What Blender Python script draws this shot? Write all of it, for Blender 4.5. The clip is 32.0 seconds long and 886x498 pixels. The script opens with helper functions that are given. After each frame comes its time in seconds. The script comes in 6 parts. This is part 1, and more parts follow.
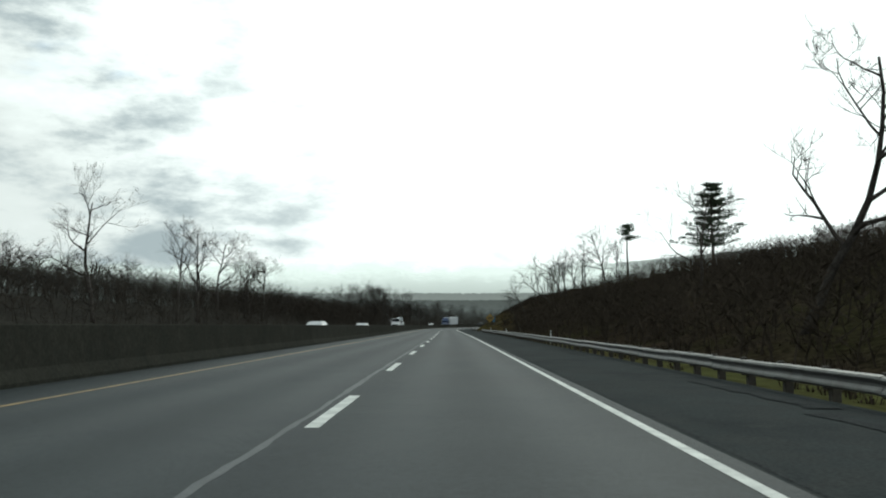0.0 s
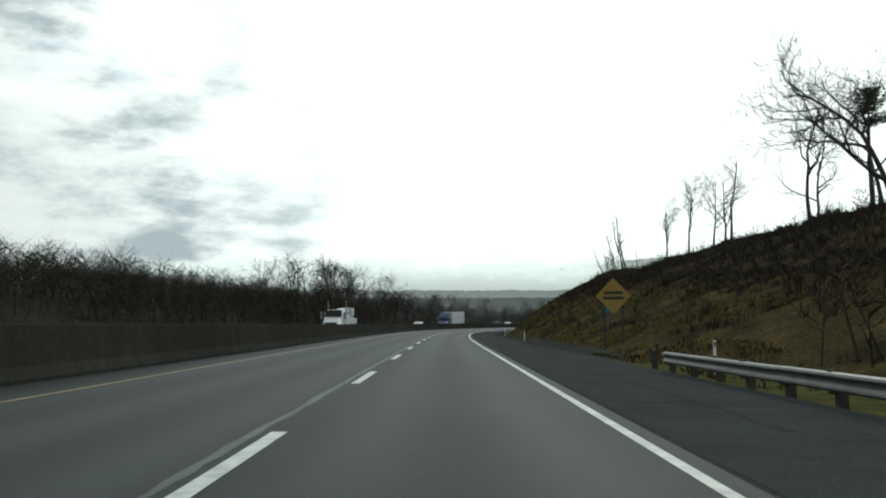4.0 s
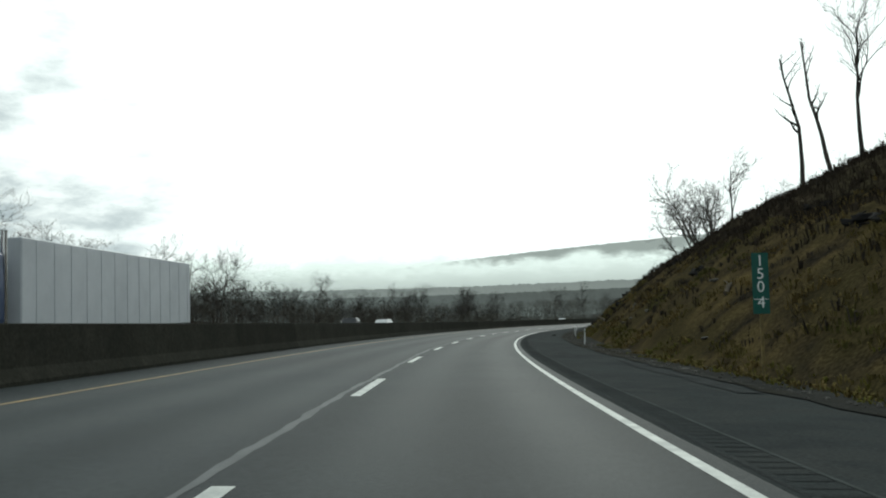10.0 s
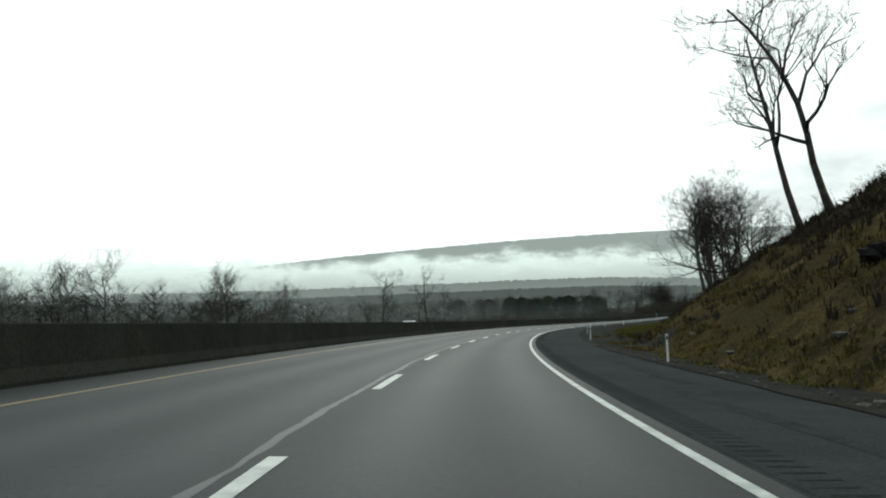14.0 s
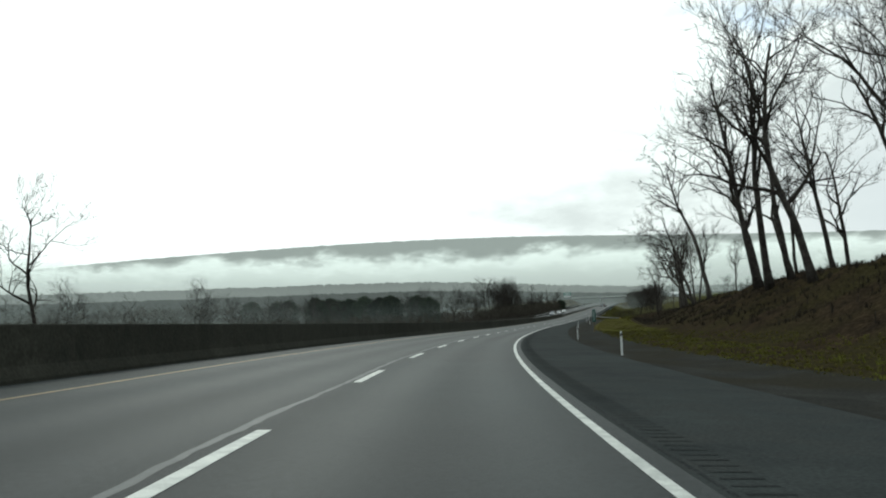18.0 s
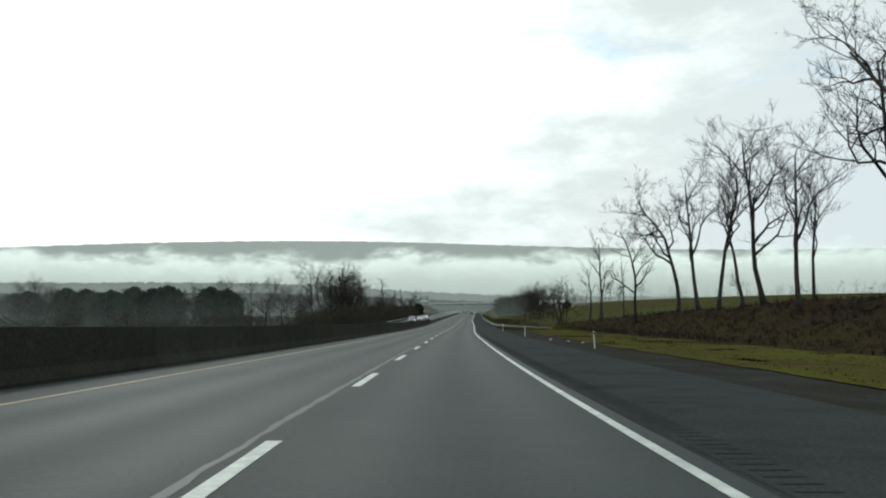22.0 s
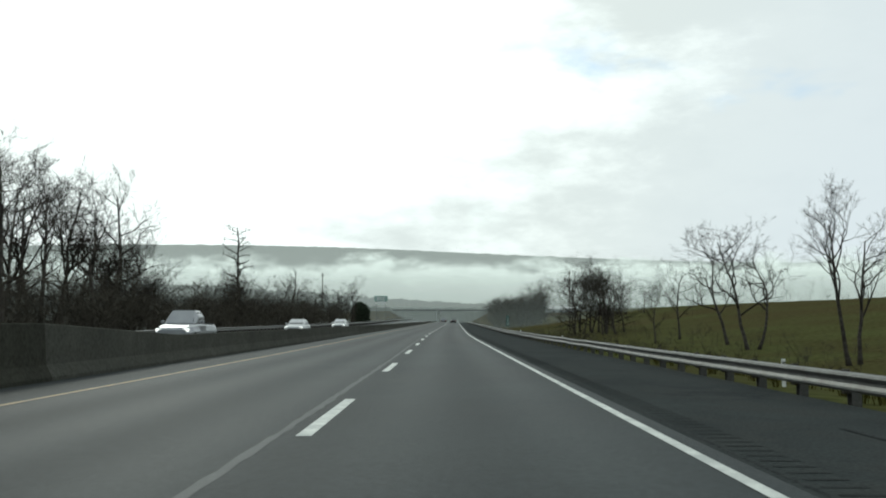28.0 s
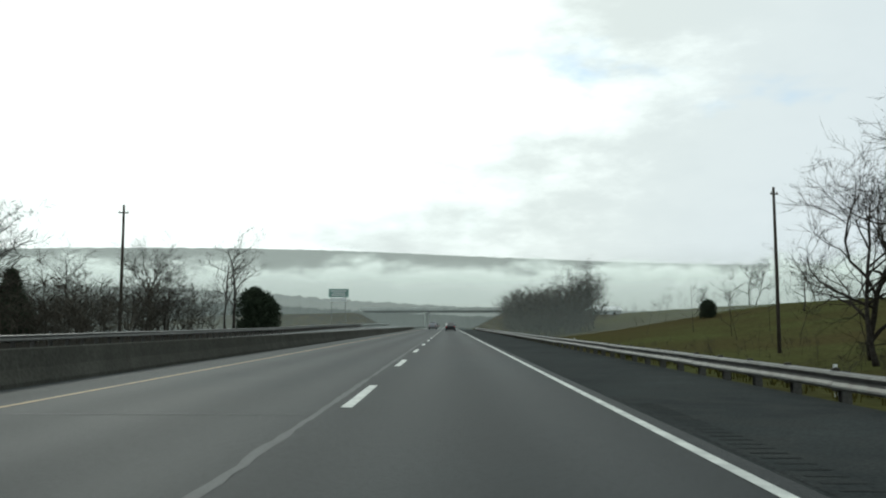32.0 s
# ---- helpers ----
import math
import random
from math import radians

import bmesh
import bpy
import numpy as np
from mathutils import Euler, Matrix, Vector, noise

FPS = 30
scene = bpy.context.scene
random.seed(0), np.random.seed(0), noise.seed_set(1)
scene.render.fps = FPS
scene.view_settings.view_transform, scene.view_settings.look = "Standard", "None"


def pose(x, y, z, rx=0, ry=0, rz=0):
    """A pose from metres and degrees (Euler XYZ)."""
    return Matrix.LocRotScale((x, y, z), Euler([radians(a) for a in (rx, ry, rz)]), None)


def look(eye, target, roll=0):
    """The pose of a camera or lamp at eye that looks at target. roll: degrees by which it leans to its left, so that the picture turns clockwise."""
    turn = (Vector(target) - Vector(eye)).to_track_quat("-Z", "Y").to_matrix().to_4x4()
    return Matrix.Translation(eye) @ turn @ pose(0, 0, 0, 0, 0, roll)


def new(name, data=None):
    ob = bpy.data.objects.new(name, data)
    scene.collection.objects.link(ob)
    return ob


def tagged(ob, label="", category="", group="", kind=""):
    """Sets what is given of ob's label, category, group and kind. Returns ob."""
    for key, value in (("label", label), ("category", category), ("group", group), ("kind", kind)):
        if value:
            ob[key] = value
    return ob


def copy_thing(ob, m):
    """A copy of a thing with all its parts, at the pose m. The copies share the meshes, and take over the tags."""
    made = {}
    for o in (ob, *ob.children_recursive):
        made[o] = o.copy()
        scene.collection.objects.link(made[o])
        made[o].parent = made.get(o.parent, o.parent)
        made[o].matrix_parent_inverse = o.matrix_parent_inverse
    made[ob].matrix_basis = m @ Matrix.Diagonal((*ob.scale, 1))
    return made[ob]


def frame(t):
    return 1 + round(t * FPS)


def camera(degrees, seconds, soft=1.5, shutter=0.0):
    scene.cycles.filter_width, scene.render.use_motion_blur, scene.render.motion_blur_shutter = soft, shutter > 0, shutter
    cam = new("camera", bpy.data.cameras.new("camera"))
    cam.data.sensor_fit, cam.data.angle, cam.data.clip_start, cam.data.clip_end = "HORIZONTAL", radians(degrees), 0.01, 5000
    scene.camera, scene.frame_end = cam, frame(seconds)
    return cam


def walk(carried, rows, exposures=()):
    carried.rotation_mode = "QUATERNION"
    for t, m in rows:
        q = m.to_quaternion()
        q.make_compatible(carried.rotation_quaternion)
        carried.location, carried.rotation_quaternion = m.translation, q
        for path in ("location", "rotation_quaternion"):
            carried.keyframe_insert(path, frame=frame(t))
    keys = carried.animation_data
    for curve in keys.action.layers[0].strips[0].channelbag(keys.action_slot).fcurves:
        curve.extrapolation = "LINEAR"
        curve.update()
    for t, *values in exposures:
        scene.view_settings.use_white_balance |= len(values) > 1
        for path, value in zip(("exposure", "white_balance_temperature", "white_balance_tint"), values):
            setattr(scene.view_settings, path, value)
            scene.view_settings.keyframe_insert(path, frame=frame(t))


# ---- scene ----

# ---------------------------------------------------------------- alignment
# The carriageway's right edge line is the reference. Station s runs along it in
# metres, offset u is positive to its right.
SECONDS = 32.0
LENS = 54.0
EYE = 1.15            # camera height over the lane
TILT = 5.0            # camera looks up by this much against the lane
AIM = 0.25            # camera is turned left in the car by this much

PERIOD = 12.19        # lane dash period, 40 feet


def curve(knots):
    """A smooth monotone-friendly interpolation through (x, value) knots, straight past both ends."""
    xs = np.array([k[0] for k in knots], float)
    ys = np.array([k[1] for k in knots], float)
    d = np.diff(ys) / np.diff(xs)
    m = np.concatenate(([d[0]], (d[1:] + d[:-1]) / 2, [d[-1]]))

    def f(x):
        x = np.asarray(x, float)
        i = np.clip(np.searchsorted(xs, x) - 1, 0, len(xs) - 2)
        w = xs[i + 1] - xs[i]
        q = np.clip((x - xs[i]) / w, 0, 1)
        h = ((2 * q**3 - 3 * q**2 + 1) * ys[i] + (q**3 - 2 * q**2 + q) * w * m[i]
             + (-2 * q**3 + 3 * q**2) * ys[i + 1] + (q**3 - q**2) * w * m[i + 1])
        return h + np.where(x < xs[0], (x - xs[0]) * m[0], 0) + np.where(x > xs[-1], (x - xs[-1]) * m[-1], 0)
    return f


# how far the car has come, in dash periods
travel = curve([(0, 0), (2, 5.26), (3.5, 9.09), (6, 15.65), (7, 18.15), (8, 20.67), (9, 23.14), (10, 25.66), (11.5, 29.38),
                (13, 33.04), (14.5, 36.80), (16.5, 41.70), (18, 45.39), (19, 47.85), (20, 50.34), (21, 52.90),
                (22, 55.45), (24, 60.63), (26, 65.83), (28, 71.06), (30, 76.35), (32, 81.8)])


def station(t):
    return travel(t) * PERIOD


# heading of the car, degrees to the right, by time
HEAD = [(0, 0), (3, 0.0), (5, -0.2), (6, 0.1), (6.5, 0.7), (7, 1.6), (7.5, 2.5), (8, 3.75), (8.5, 5.3), (9, 6.9), (9.5, 8.5),
        (10, 10.1), (10.5, 11.3), (11, 12.6), (11.5, 14.2), (12, 15.9), (12.5, 17.3), (13, 18.7), (13.5, 20.4),
        (14, 22.3), (14.5, 24.0), (15.5, 27.0), (16.5, 29.7), (17, 31.2), (17.5, 32.7), (18, 34.4), (18.5, 36.1), (19, 37.6),
        (19.5, 39.2), (20, 40.6), (20.5, 42.0), (21, 42.9), (21.5, 43.7), (22, 44.35), (22.5, 44.9), (23, 45.2),
        (24, 45.3), (25, 45.8), (27, 46.0), (29, 45.8), (30, 45.8), (31, 46.4), (32, 46.4)]
heading_t = curve(HEAD)
# how far the edge line is to the right of the camera, metres
AWAY = [(0, 2.3), (1, 2.18), (2, 2.07), (3.5, 2.04), (6, 2.07), (7, 2.07), (8, 2.22), (9, 2.2), (10, 2.13), (11.5, 2.17), (13, 2.2),
        (14.5, 2.1), (15.5, 1.83), (16.5, 1.62), (18, 1.63), (19, 1.61), (20, 1.58), (21, 1.66), (22, 2.12), (23, 2.32), (24, 2.38), (25, 2.48), (26.5, 2.38), (28, 2.34), (29, 2.36), (30, 2.43), (31, 2.44), (32, 2.4)]
away_t = curve([(t, a - 0.10) for t, a in AWAY])
# lean of the lane to the right, degrees, by time
lean_t = curve([(0, 0.6), (5, 0.6), (7, 1.0), (9, 1.8), (11, 2.0), (19, 2.0), (21, 1.3), (22, 0.6), (23, 0.1), (32, 0.0)])

STEP = 1.0
S0, S1 = -160.0, 2600.0
_t = np.arange(0, 32.01, 0.05)
_s = station(_t)
_h = heading_t(_t) + np.degrees(np.arctan(-np.gradient(away_t(_t), _s)))
_k = np.ones(21) / 21
_hs = np.convolve(np.pad(_h, 10, mode="edge"), _k, mode="valid")
_ss = np.arange(S0, S1 + STEP, STEP)
_head = np.radians(np.interp(_ss, _s, _hs))
_rx = np.concatenate(([0], np.cumsum(np.sin((_head[1:] + _head[:-1]) / 2)))) * STEP
_ry = np.concatenate(([0], np.cumsum(np.cos((_head[1:] + _head[:-1]) / 2)))) * STEP
_zero = int(-S0 / STEP)
_rx -= _rx[_zero]
_ry -= _ry[_zero]
grade_s = curve([(-160, -0.015), (560, -0.015), (620, -0.0135), (700, -0.0085), (800, -0.002), (860, 0.003), (920, 0.008), (980, 0.010), (1300, 0.010), (1500, 0.006), (2600, 0.0)])
_g = grade_s(_ss)
_rz = np.concatenate(([0], np.cumsum((_g[1:] + _g[:-1]) / 2))) * STEP
_rz -= _rz[_zero]
_lean = np.radians(np.interp(_ss, _s, lean_t(_t)))
# how far the outer side of the opposite carriageway rises
rise_s = curve([(-160, 0.0), (1040, 0.0), (1090, 0.12), (1160, 0.5), (1250, 0.75), (1350, 0.9), (2600, 0.9)])


def at(s, u=0.0, up=0.0):
    """World place of station s, offset u, height over the lane's plane."""
    h = np.interp(s, _ss, _head)
    x = np.interp(s, _ss, _rx) + u * np.cos(h)
    y = np.interp(s, _ss, _ry) - u * np.sin(h)
    uc = np.clip(u, -10.25, 4.0) + 0.1 * np.clip(np.asarray(u) + 10.25, -14.0, 0.0)
    z = np.interp(s, _ss, _rz) - uc * np.tan(np.interp(s, _ss, _lean)) + rise_s(s) * np.clip((-np.asarray(u) - 11.0) / 11.0, 0.0, 1.0) + up
    return x, y, z


def bearing(s):
    """Turn about z, degrees, of a thing that faces along the road (its +y ahead)."""
    return -math.degrees(float(np.interp(s, _ss, _head)))


# ---------------------------------------------------------------- camera
cam = camera(LENS, SECONDS, soft=2.0)
rows = []
for i in range(65):
    t = i / 2
    s = float(station(t))
    x, y, z = at(s, -float(away_t(t)), EYE)
    slope = math.degrees(math.atan(float(grade_s(s))))
    rows.append((t, pose(float(x), float(y), float(z), 90 + TILT + slope, float(lean_t(t)), -float(heading_t(t)) + AIM)))
walk(cam, rows, [(0, 0.0, 6320, -1.0), (32, 0.0, 6320, -1.0)])

# ---------------------------------------------------------------- light
SUN_AZ = 23.0         # degrees to the right of the first heading
SUN_EL = 30.0
world = bpy.data.worlds.new("sky")
scene.world = world
world.use_nodes = True
wt = world.node_tree
wt.nodes.clear()


def wn(kind, **kw):
    n = wt.nodes.new(kind)
    for k, v in kw.items():
        n.inputs[k].default_value = v
    return n


def build_sky():
    link = wt.links.new
    out = wn("ShaderNodeOutputWorld")
    sky = wn("ShaderNodeTexSky")
    sky.sky_type, sky.sun_disc = "NISHITA", False
    sky.sun_elevation, sky.sun_rotation = radians(SUN_EL), radians(SUN_AZ)
    clear = wn("ShaderNodeBackground", Strength=0.14)
    link(sky.outputs[0], clear.inputs["Color"])
    geo = wn("ShaderNodeTexCoord")
    # bright veil of cloud round the sun
    veil_az = SUN_AZ - 6
    sun_dir = Vector((math.sin(radians(veil_az)) * math.cos(radians(SUN_EL)), math.cos(radians(veil_az)) * math.cos(radians(SUN_EL)), math.sin(radians(SUN_EL))))
    dot = wt.nodes.new("ShaderNodeVectorMath")
    dot.operation = "DOT_PRODUCT"
    link(geo.outputs["Generated"], dot.inputs[0])
    dot.inputs[1].default_value = sun_dir
    near = wt.nodes.new("ShaderNodeMapRange")
    near.interpolation_type = "SMOOTHSTEP"
    near.inputs["From Min"].default_value, near.inputs["From Max"].default_value = 0.725, 0.86
    # cloud layers, stretched along the horizon; they also fray the veil's edge
    sep = wt.nodes.new("ShaderNodeSeparateXYZ")
    link(geo.outputs["Generated"], sep.inputs[0])
    flat = wt.nodes.new("ShaderNodeMapping")
    flat.inputs["Scale"].default_value = (1.0, 1.0, 2.6)
    link(geo.outputs["Generated"], flat.inputs["Vector"])
    cloud = wn("ShaderNodeTexNoise", Scale=5.2, Detail=9.0, Roughness=0.60, Distortion=0.0)
    link(flat.outputs[0], cloud.inputs["Vector"])
    fray = wt.nodes.new("ShaderNodeMath")
    fray.operation = "MULTIPLY_ADD"
    link(cloud.outputs[0], fray.inputs[0])
    fray.inputs[1].default_value = -0.42
    link(dot.outputs["Value"], fray.inputs[2])
    back = wt.nodes.new("ShaderNodeMath")
    back.operation = "ADD"
    back.inputs[1].default_value = 0.21
    link(fray.outputs[0], back.inputs[0])
    link(back.outputs[0], near.inputs["Value"])
    thick = wt.nodes.new("ShaderNodeMapRange")
    thick.interpolation_type = "SMOOTHSTEP"
    thick.inputs["From Min"].default_value, thick.inputs["From Max"].default_value = 0.40, 0.58
    link(cloud.outputs[0], thick.inputs["Value"])
    away = wt.nodes.new("ShaderNodeMath")
    away.operation = "SUBTRACT"
    away.inputs[0].default_value = 1.0
    link(near.outputs[0], away.inputs[1])
    dark = wt.nodes.new("ShaderNodeMath")
    dark.operation = "MULTIPLY"
    link(thick.outputs[0], dark.inputs[0])
    link(away.outputs[0], dark.inputs[1])
    grey = wt.nodes.new("ShaderNodeMix")
    grey.data_type = "RGBA"
    grey.inputs[6].default_value = (0.98, 1.0, 1.0, 1)
    grey.inputs[7].default_value = (0.52, 0.58, 0.62, 1)
    # the cloud is thicker to the west, thin and bluish to the east
    side = wt.nodes.new("ShaderNodeMapRange")
    side.interpolation_type = "SMOOTHSTEP"
    side.inputs["From Min"].default_value, side.inputs["From Max"].default_value = 0.75, 0.10
    side.inputs["To Min"].default_value = 0.10
    link(sep.outputs["X"], side.inputs["Value"])
    thin = wt.nodes.new("ShaderNodeMath")
    thin.operation = "MULTIPLY"
    link(dark.outputs[0], thin.inputs[0])
    link(side.outputs[0], thin.inputs[1])
    link(thin.outputs[0], grey.inputs[0])
    # thin cloud lets some blue through, far east of the sun
    east = wt.nodes.new("ShaderNodeMapRange")
    east.interpolation_type = "SMOOTHSTEP"
    east.inputs["From Min"].default_value, east.inputs["From Max"].default_value = 0.76, 1.0
    east.inputs["To Max"].default_value = 0.75
    link(sep.outputs["X"], east.inputs["Value"])
    bluish = wt.nodes.new("ShaderNodeMath")
    bluish.operation = "MULTIPLY"
    link(east.outputs[0], bluish.inputs[0])
    link(away.outputs[0], bluish.inputs[1])
    tone = wt.nodes.new("ShaderNodeMix")
    tone.data_type = "RGBA"
    tone.inputs[7].default_value = (0.86, 0.90, 1.0, 1)
    link(bluish.outputs[0], tone.inputs[0])
    link(grey.outputs[2], tone.inputs[6])
    veil = wn("ShaderNodeBackground")
    link(tone.outputs[2], veil.inputs["Color"])
    power = wt.nodes.new("ShaderNodeMapRange")
    power.inputs["To Min"].default_value, power.inputs["To Max"].default_value = 0.86, 1.2
    link(near.outputs[0], power.inputs["Value"])
    link(power.outputs[0], veil.inputs["Strength"])
    # share of the sky that clouds cover
    cover = wn("ShaderNodeTexNoise", Scale=2.4, Detail=5.0, Roughness=0.6)
    link(flat.outputs[0], cover.inputs["Vector"])
    share = wt.nodes.new("ShaderNodeMapRange")
    share.interpolation_type = "SMOOTHSTEP"
    share.inputs["From Min"].default_value, share.inputs["From Max"].default_value = 0.27, 0.42
    link(cover.outputs[0], share.inputs["Value"])
    full = wt.nodes.new("ShaderNodeMath")
    full.operation = "MAXIMUM"
    link(share.outputs[0], full.inputs[0])
    link(near.outputs[0], full.inputs[1])
    mix = wt.nodes.new("ShaderNodeMixShader")
    link(full.outputs[0], mix.inputs[0])
    link(clear.outputs[0], mix.inputs[1])
    link(veil.outputs[0], mix.inputs[2])
    # damp haze low over the horizon
    haze = wn("ShaderNodeBackground", Color=(0.60, 0.68, 0.64, 1), Strength=1.0)
    low = wt.nodes.new("ShaderNodeMapRange")
    low.interpolation_type = "SMOOTHSTEP"
    low.inputs["From Min"].default_value, low.inputs["From Max"].default_value = 0.060, 0.0
    low.inputs["To Max"].default_value = 0.75
    link(sep.outputs["Z"], low.inputs["Value"])
    mix2 = wt.nodes.new("ShaderNodeMixShader")
    link(low.outputs[0], mix2.inputs[0])
    link(mix.outputs[0], mix2.inputs[1])
    link(haze.outputs[0], mix2.inputs[2])
    link(mix2.outputs[0], out.inputs[0])


build_sky()
sun = new("sun", bpy.data.lights.new("sun", "SUN"))
sun.data.energy, sun.data.angle, sun.data.color = 0.5, radians(14), (1.0, 0.96, 0.90)
sun.matrix_world = look((0, 0, 0), (-math.sin(radians(SUN_AZ)) * math.cos(radians(SUN_EL)), -math.cos(radians(SUN_AZ)) * math.cos(radians(SUN_EL)), -math.sin(radians(SUN_EL))))


# ---------------------------------------------------------------- materials
def material(name, colour, rough=0.8, metal=0.0, second=None, scale=4.0, amount=0.5, fine=60.0, fine_amount=0.25, bump=0.3, bump_scale=40.0,
             vary=0.0, coords="Object", third=None, third_scale=0.4, spec=0.5):
    """A surface with colour patches at one scale, grain at another and relief."""
    m = bpy.data.materials.new(name)
    m.use_nodes = True
    nt = m.node_tree
    link = nt.links.new
    bsdf = nt.nodes["Principled BSDF"]
    bsdf.inputs["Roughness"].default_value = rough
    bsdf.inputs["Metallic"].default_value = metal
    bsdf.inputs["Specular IOR Level"].default_value = spec
    if spec <= 0.2:
        bsdf.inputs["IOR"].default_value = 1.06
    tc = nt.nodes.new("ShaderNodeTexCoord")
    n1 = nt.nodes.new("ShaderNodeTexNoise")
    n1.inputs["Scale"].default_value, n1.inputs["Detail"].default_value, n1.inputs["Roughness"].default_value = scale, 6, 0.65
    link(tc.outputs[coords], n1.inputs["Vector"])
    ramp = nt.nodes.new("ShaderNodeMapRange")
    ramp.inputs["From Min"].default_value, ramp.inputs["From Max"].default_value = 0.5 - 0.5 * amount * 0.5, 0.5 + 0.5 * amount * 0.5
    link(n1.outputs[0], ramp.inputs["Value"])
    mix = nt.nodes.new("ShaderNodeMix")
    mix.data_type = "RGBA"
    mix.inputs[6].default_value = (*colour, 1)
    mix.inputs[7].default_value = (*(second or tuple(c * 0.7 for c in colour)), 1)
    link(ramp.outputs[0], mix.inputs[0])
    last = mix.outputs[2]
    if third:
        n3 = nt.nodes.new("ShaderNodeTexNoise")
        n3.inputs["Scale"].default_value, n3.inputs["Detail"].default_value = third_scale, 4
        link(tc.outputs[coords], n3.inputs["Vector"])
        r3 = nt.nodes.new("ShaderNodeMapRange")
        r3.inputs["From Min"].default_value, r3.inputs["From Max"].default_value = 0.45, 0.62
        link(n3.outputs[0], r3.inputs["Value"])
        m3 = nt.nodes.new("ShaderNodeMix")
        m3.data_type = "RGBA"
        link(r3.outputs[0], m3.inputs[0])
        link(last, m3.inputs[6])
        m3.inputs[7].default_value = (*third, 1)
        last = m3.outputs[2]
    n2 = nt.nodes.new("ShaderNodeTexNoise")
    n2.inputs["Scale"].default_value, n2.inputs["Detail"].default_value = fine, 3
    link(tc.outputs[coords], n2.inputs["Vector"])
    g2 = nt.nodes.new("ShaderNodeMapRange")
    g2.inputs["To Min"].default_value, g2.inputs["To Max"].default_value = 1 - fine_amount, 1 + fine_amount
    g2.inputs["From Min"].default_value, g2.inputs["From Max"].default_value = 0.3, 0.7
    link(n2.outputs[0], g2.inputs["Value"])
    mul = nt.nodes.new("ShaderNodeVectorMath")
    mul.operation = "SCALE"
    link(last, mul.inputs[0])
    link(g2.outputs[0], mul.inputs["Scale"])
    last = mul.outputs[0]
    if vary:
        info = nt.nodes.new("ShaderNodeObjectInfo")
        gv = nt.nodes.new("ShaderNodeMapRange")
        gv.inputs["To Min"].default_value, gv.inputs["To Max"].default_value = 1 - vary, 1 + vary
        link(info.outputs["Random"], gv.inputs["Value"])
        mv = nt.nodes.new("ShaderNodeVectorMath")
        mv.operation = "SCALE"
        link(last, mv.inputs[0])
        link(gv.outputs[0], mv.inputs["Scale"])
        last = mv.outputs[0]
    link(last, bsdf.inputs["Base Color"])
    if bump:
        nb = nt.nodes.new("ShaderNodeTexNoise")
        nb.inputs["Scale"].default_value, nb.inputs["Detail"].default_value = bump_scale, 4
        link(tc.outputs[coords], nb.inputs["Vector"])
        b = nt.nodes.new("ShaderNodeBump")
        b.inputs["Strength"].default_value, b.inputs["Distance"].default_value = bump, 0.02
        link(nb.outputs[0], b.inputs["Height"])
        link(b.outputs[0], bsdf.inputs["Normal"])
    return m



def road_surface():
    """Damp asphalt, worn darker and smoother in the wheel tracks of each lane (offset stored along the strip)."""
    m = material("asphalt", (0.038, 0.046, 0.047), 0.58, second=(0.027, 0.033, 0.036), scale=0.35, amount=0.85, fine=18, fine_amount=0.22, bump=0.25, bump_scale=90, third=(0.031, 0.035, 0.036), third_scale=0.05, spec=0.5)
    nt = m.node_tree
    link = nt.links.new
    bsdf = nt.nodes["Principled BSDF"]
    bsdf.inputs["IOR"].default_value = 1.18
    at_u = nt.nodes.new("ShaderNodeAttribute")
    at_u.attribute_name = "across"
    wave = nt.nodes.new("ShaderNodeMath")
    wave.operation = "MULTIPLY"
    wave.inputs[1].default_value = 2 * math.pi / 1.83
    link(at_u.outputs["Fac"], wave.inputs[0])
    cos = nt.nodes.new("ShaderNodeMath")
    cos.operation = "COSINE"
    link(wave.outputs[0], cos.inputs[0])
    tc = nt.nodes.new("ShaderNodeTexCoord")
    n = nt.nodes.new("ShaderNodeTexNoise")
    n.inputs["Scale"].default_value, n.inputs["Detail"].default_value = 0.07, 5
    link(tc.outputs["Object"], n.inputs["Vector"])
    amp = nt.nodes.new("ShaderNodeMath")
    amp.operation = "MULTIPLY"
    link(cos.outputs[0], amp.inputs[0])
    link(n.outputs[0], amp.inputs[1])
    tone = nt.nodes.new("ShaderNodeMapRange")
    tone.inputs["From Min"].default_value, tone.inputs["From Max"].default_value = -0.6, 0.6
    tone.inputs["To Min"].default_value, tone.inputs["To Max"].default_value = 1.09, 0.91
    link(amp.outputs[0], tone.inputs["Value"])
    old = bsdf.inputs["Base Color"].links[0].from_socket
    sc = nt.nodes.new("ShaderNodeVectorMath")
    sc.operation = "SCALE"
    link(old, sc.inputs[0])
    link(tone.outputs[0], sc.inputs["Scale"])
    link(sc.outputs[0], bsdf.inputs["Base Color"])
    ro = nt.nodes.new("ShaderNodeMapRange")
    ro.inputs["From Min"].default_value, ro.inputs["From Max"].default_value = -0.6, 0.6
    ro.inputs["To Min"].default_value, ro.inputs["To Max"].default_value = 0.57, 0.63
    link(amp.outputs[0], ro.inputs["Value"])
    link(ro.outputs[0], bsdf.inputs["Roughness"])
    return m


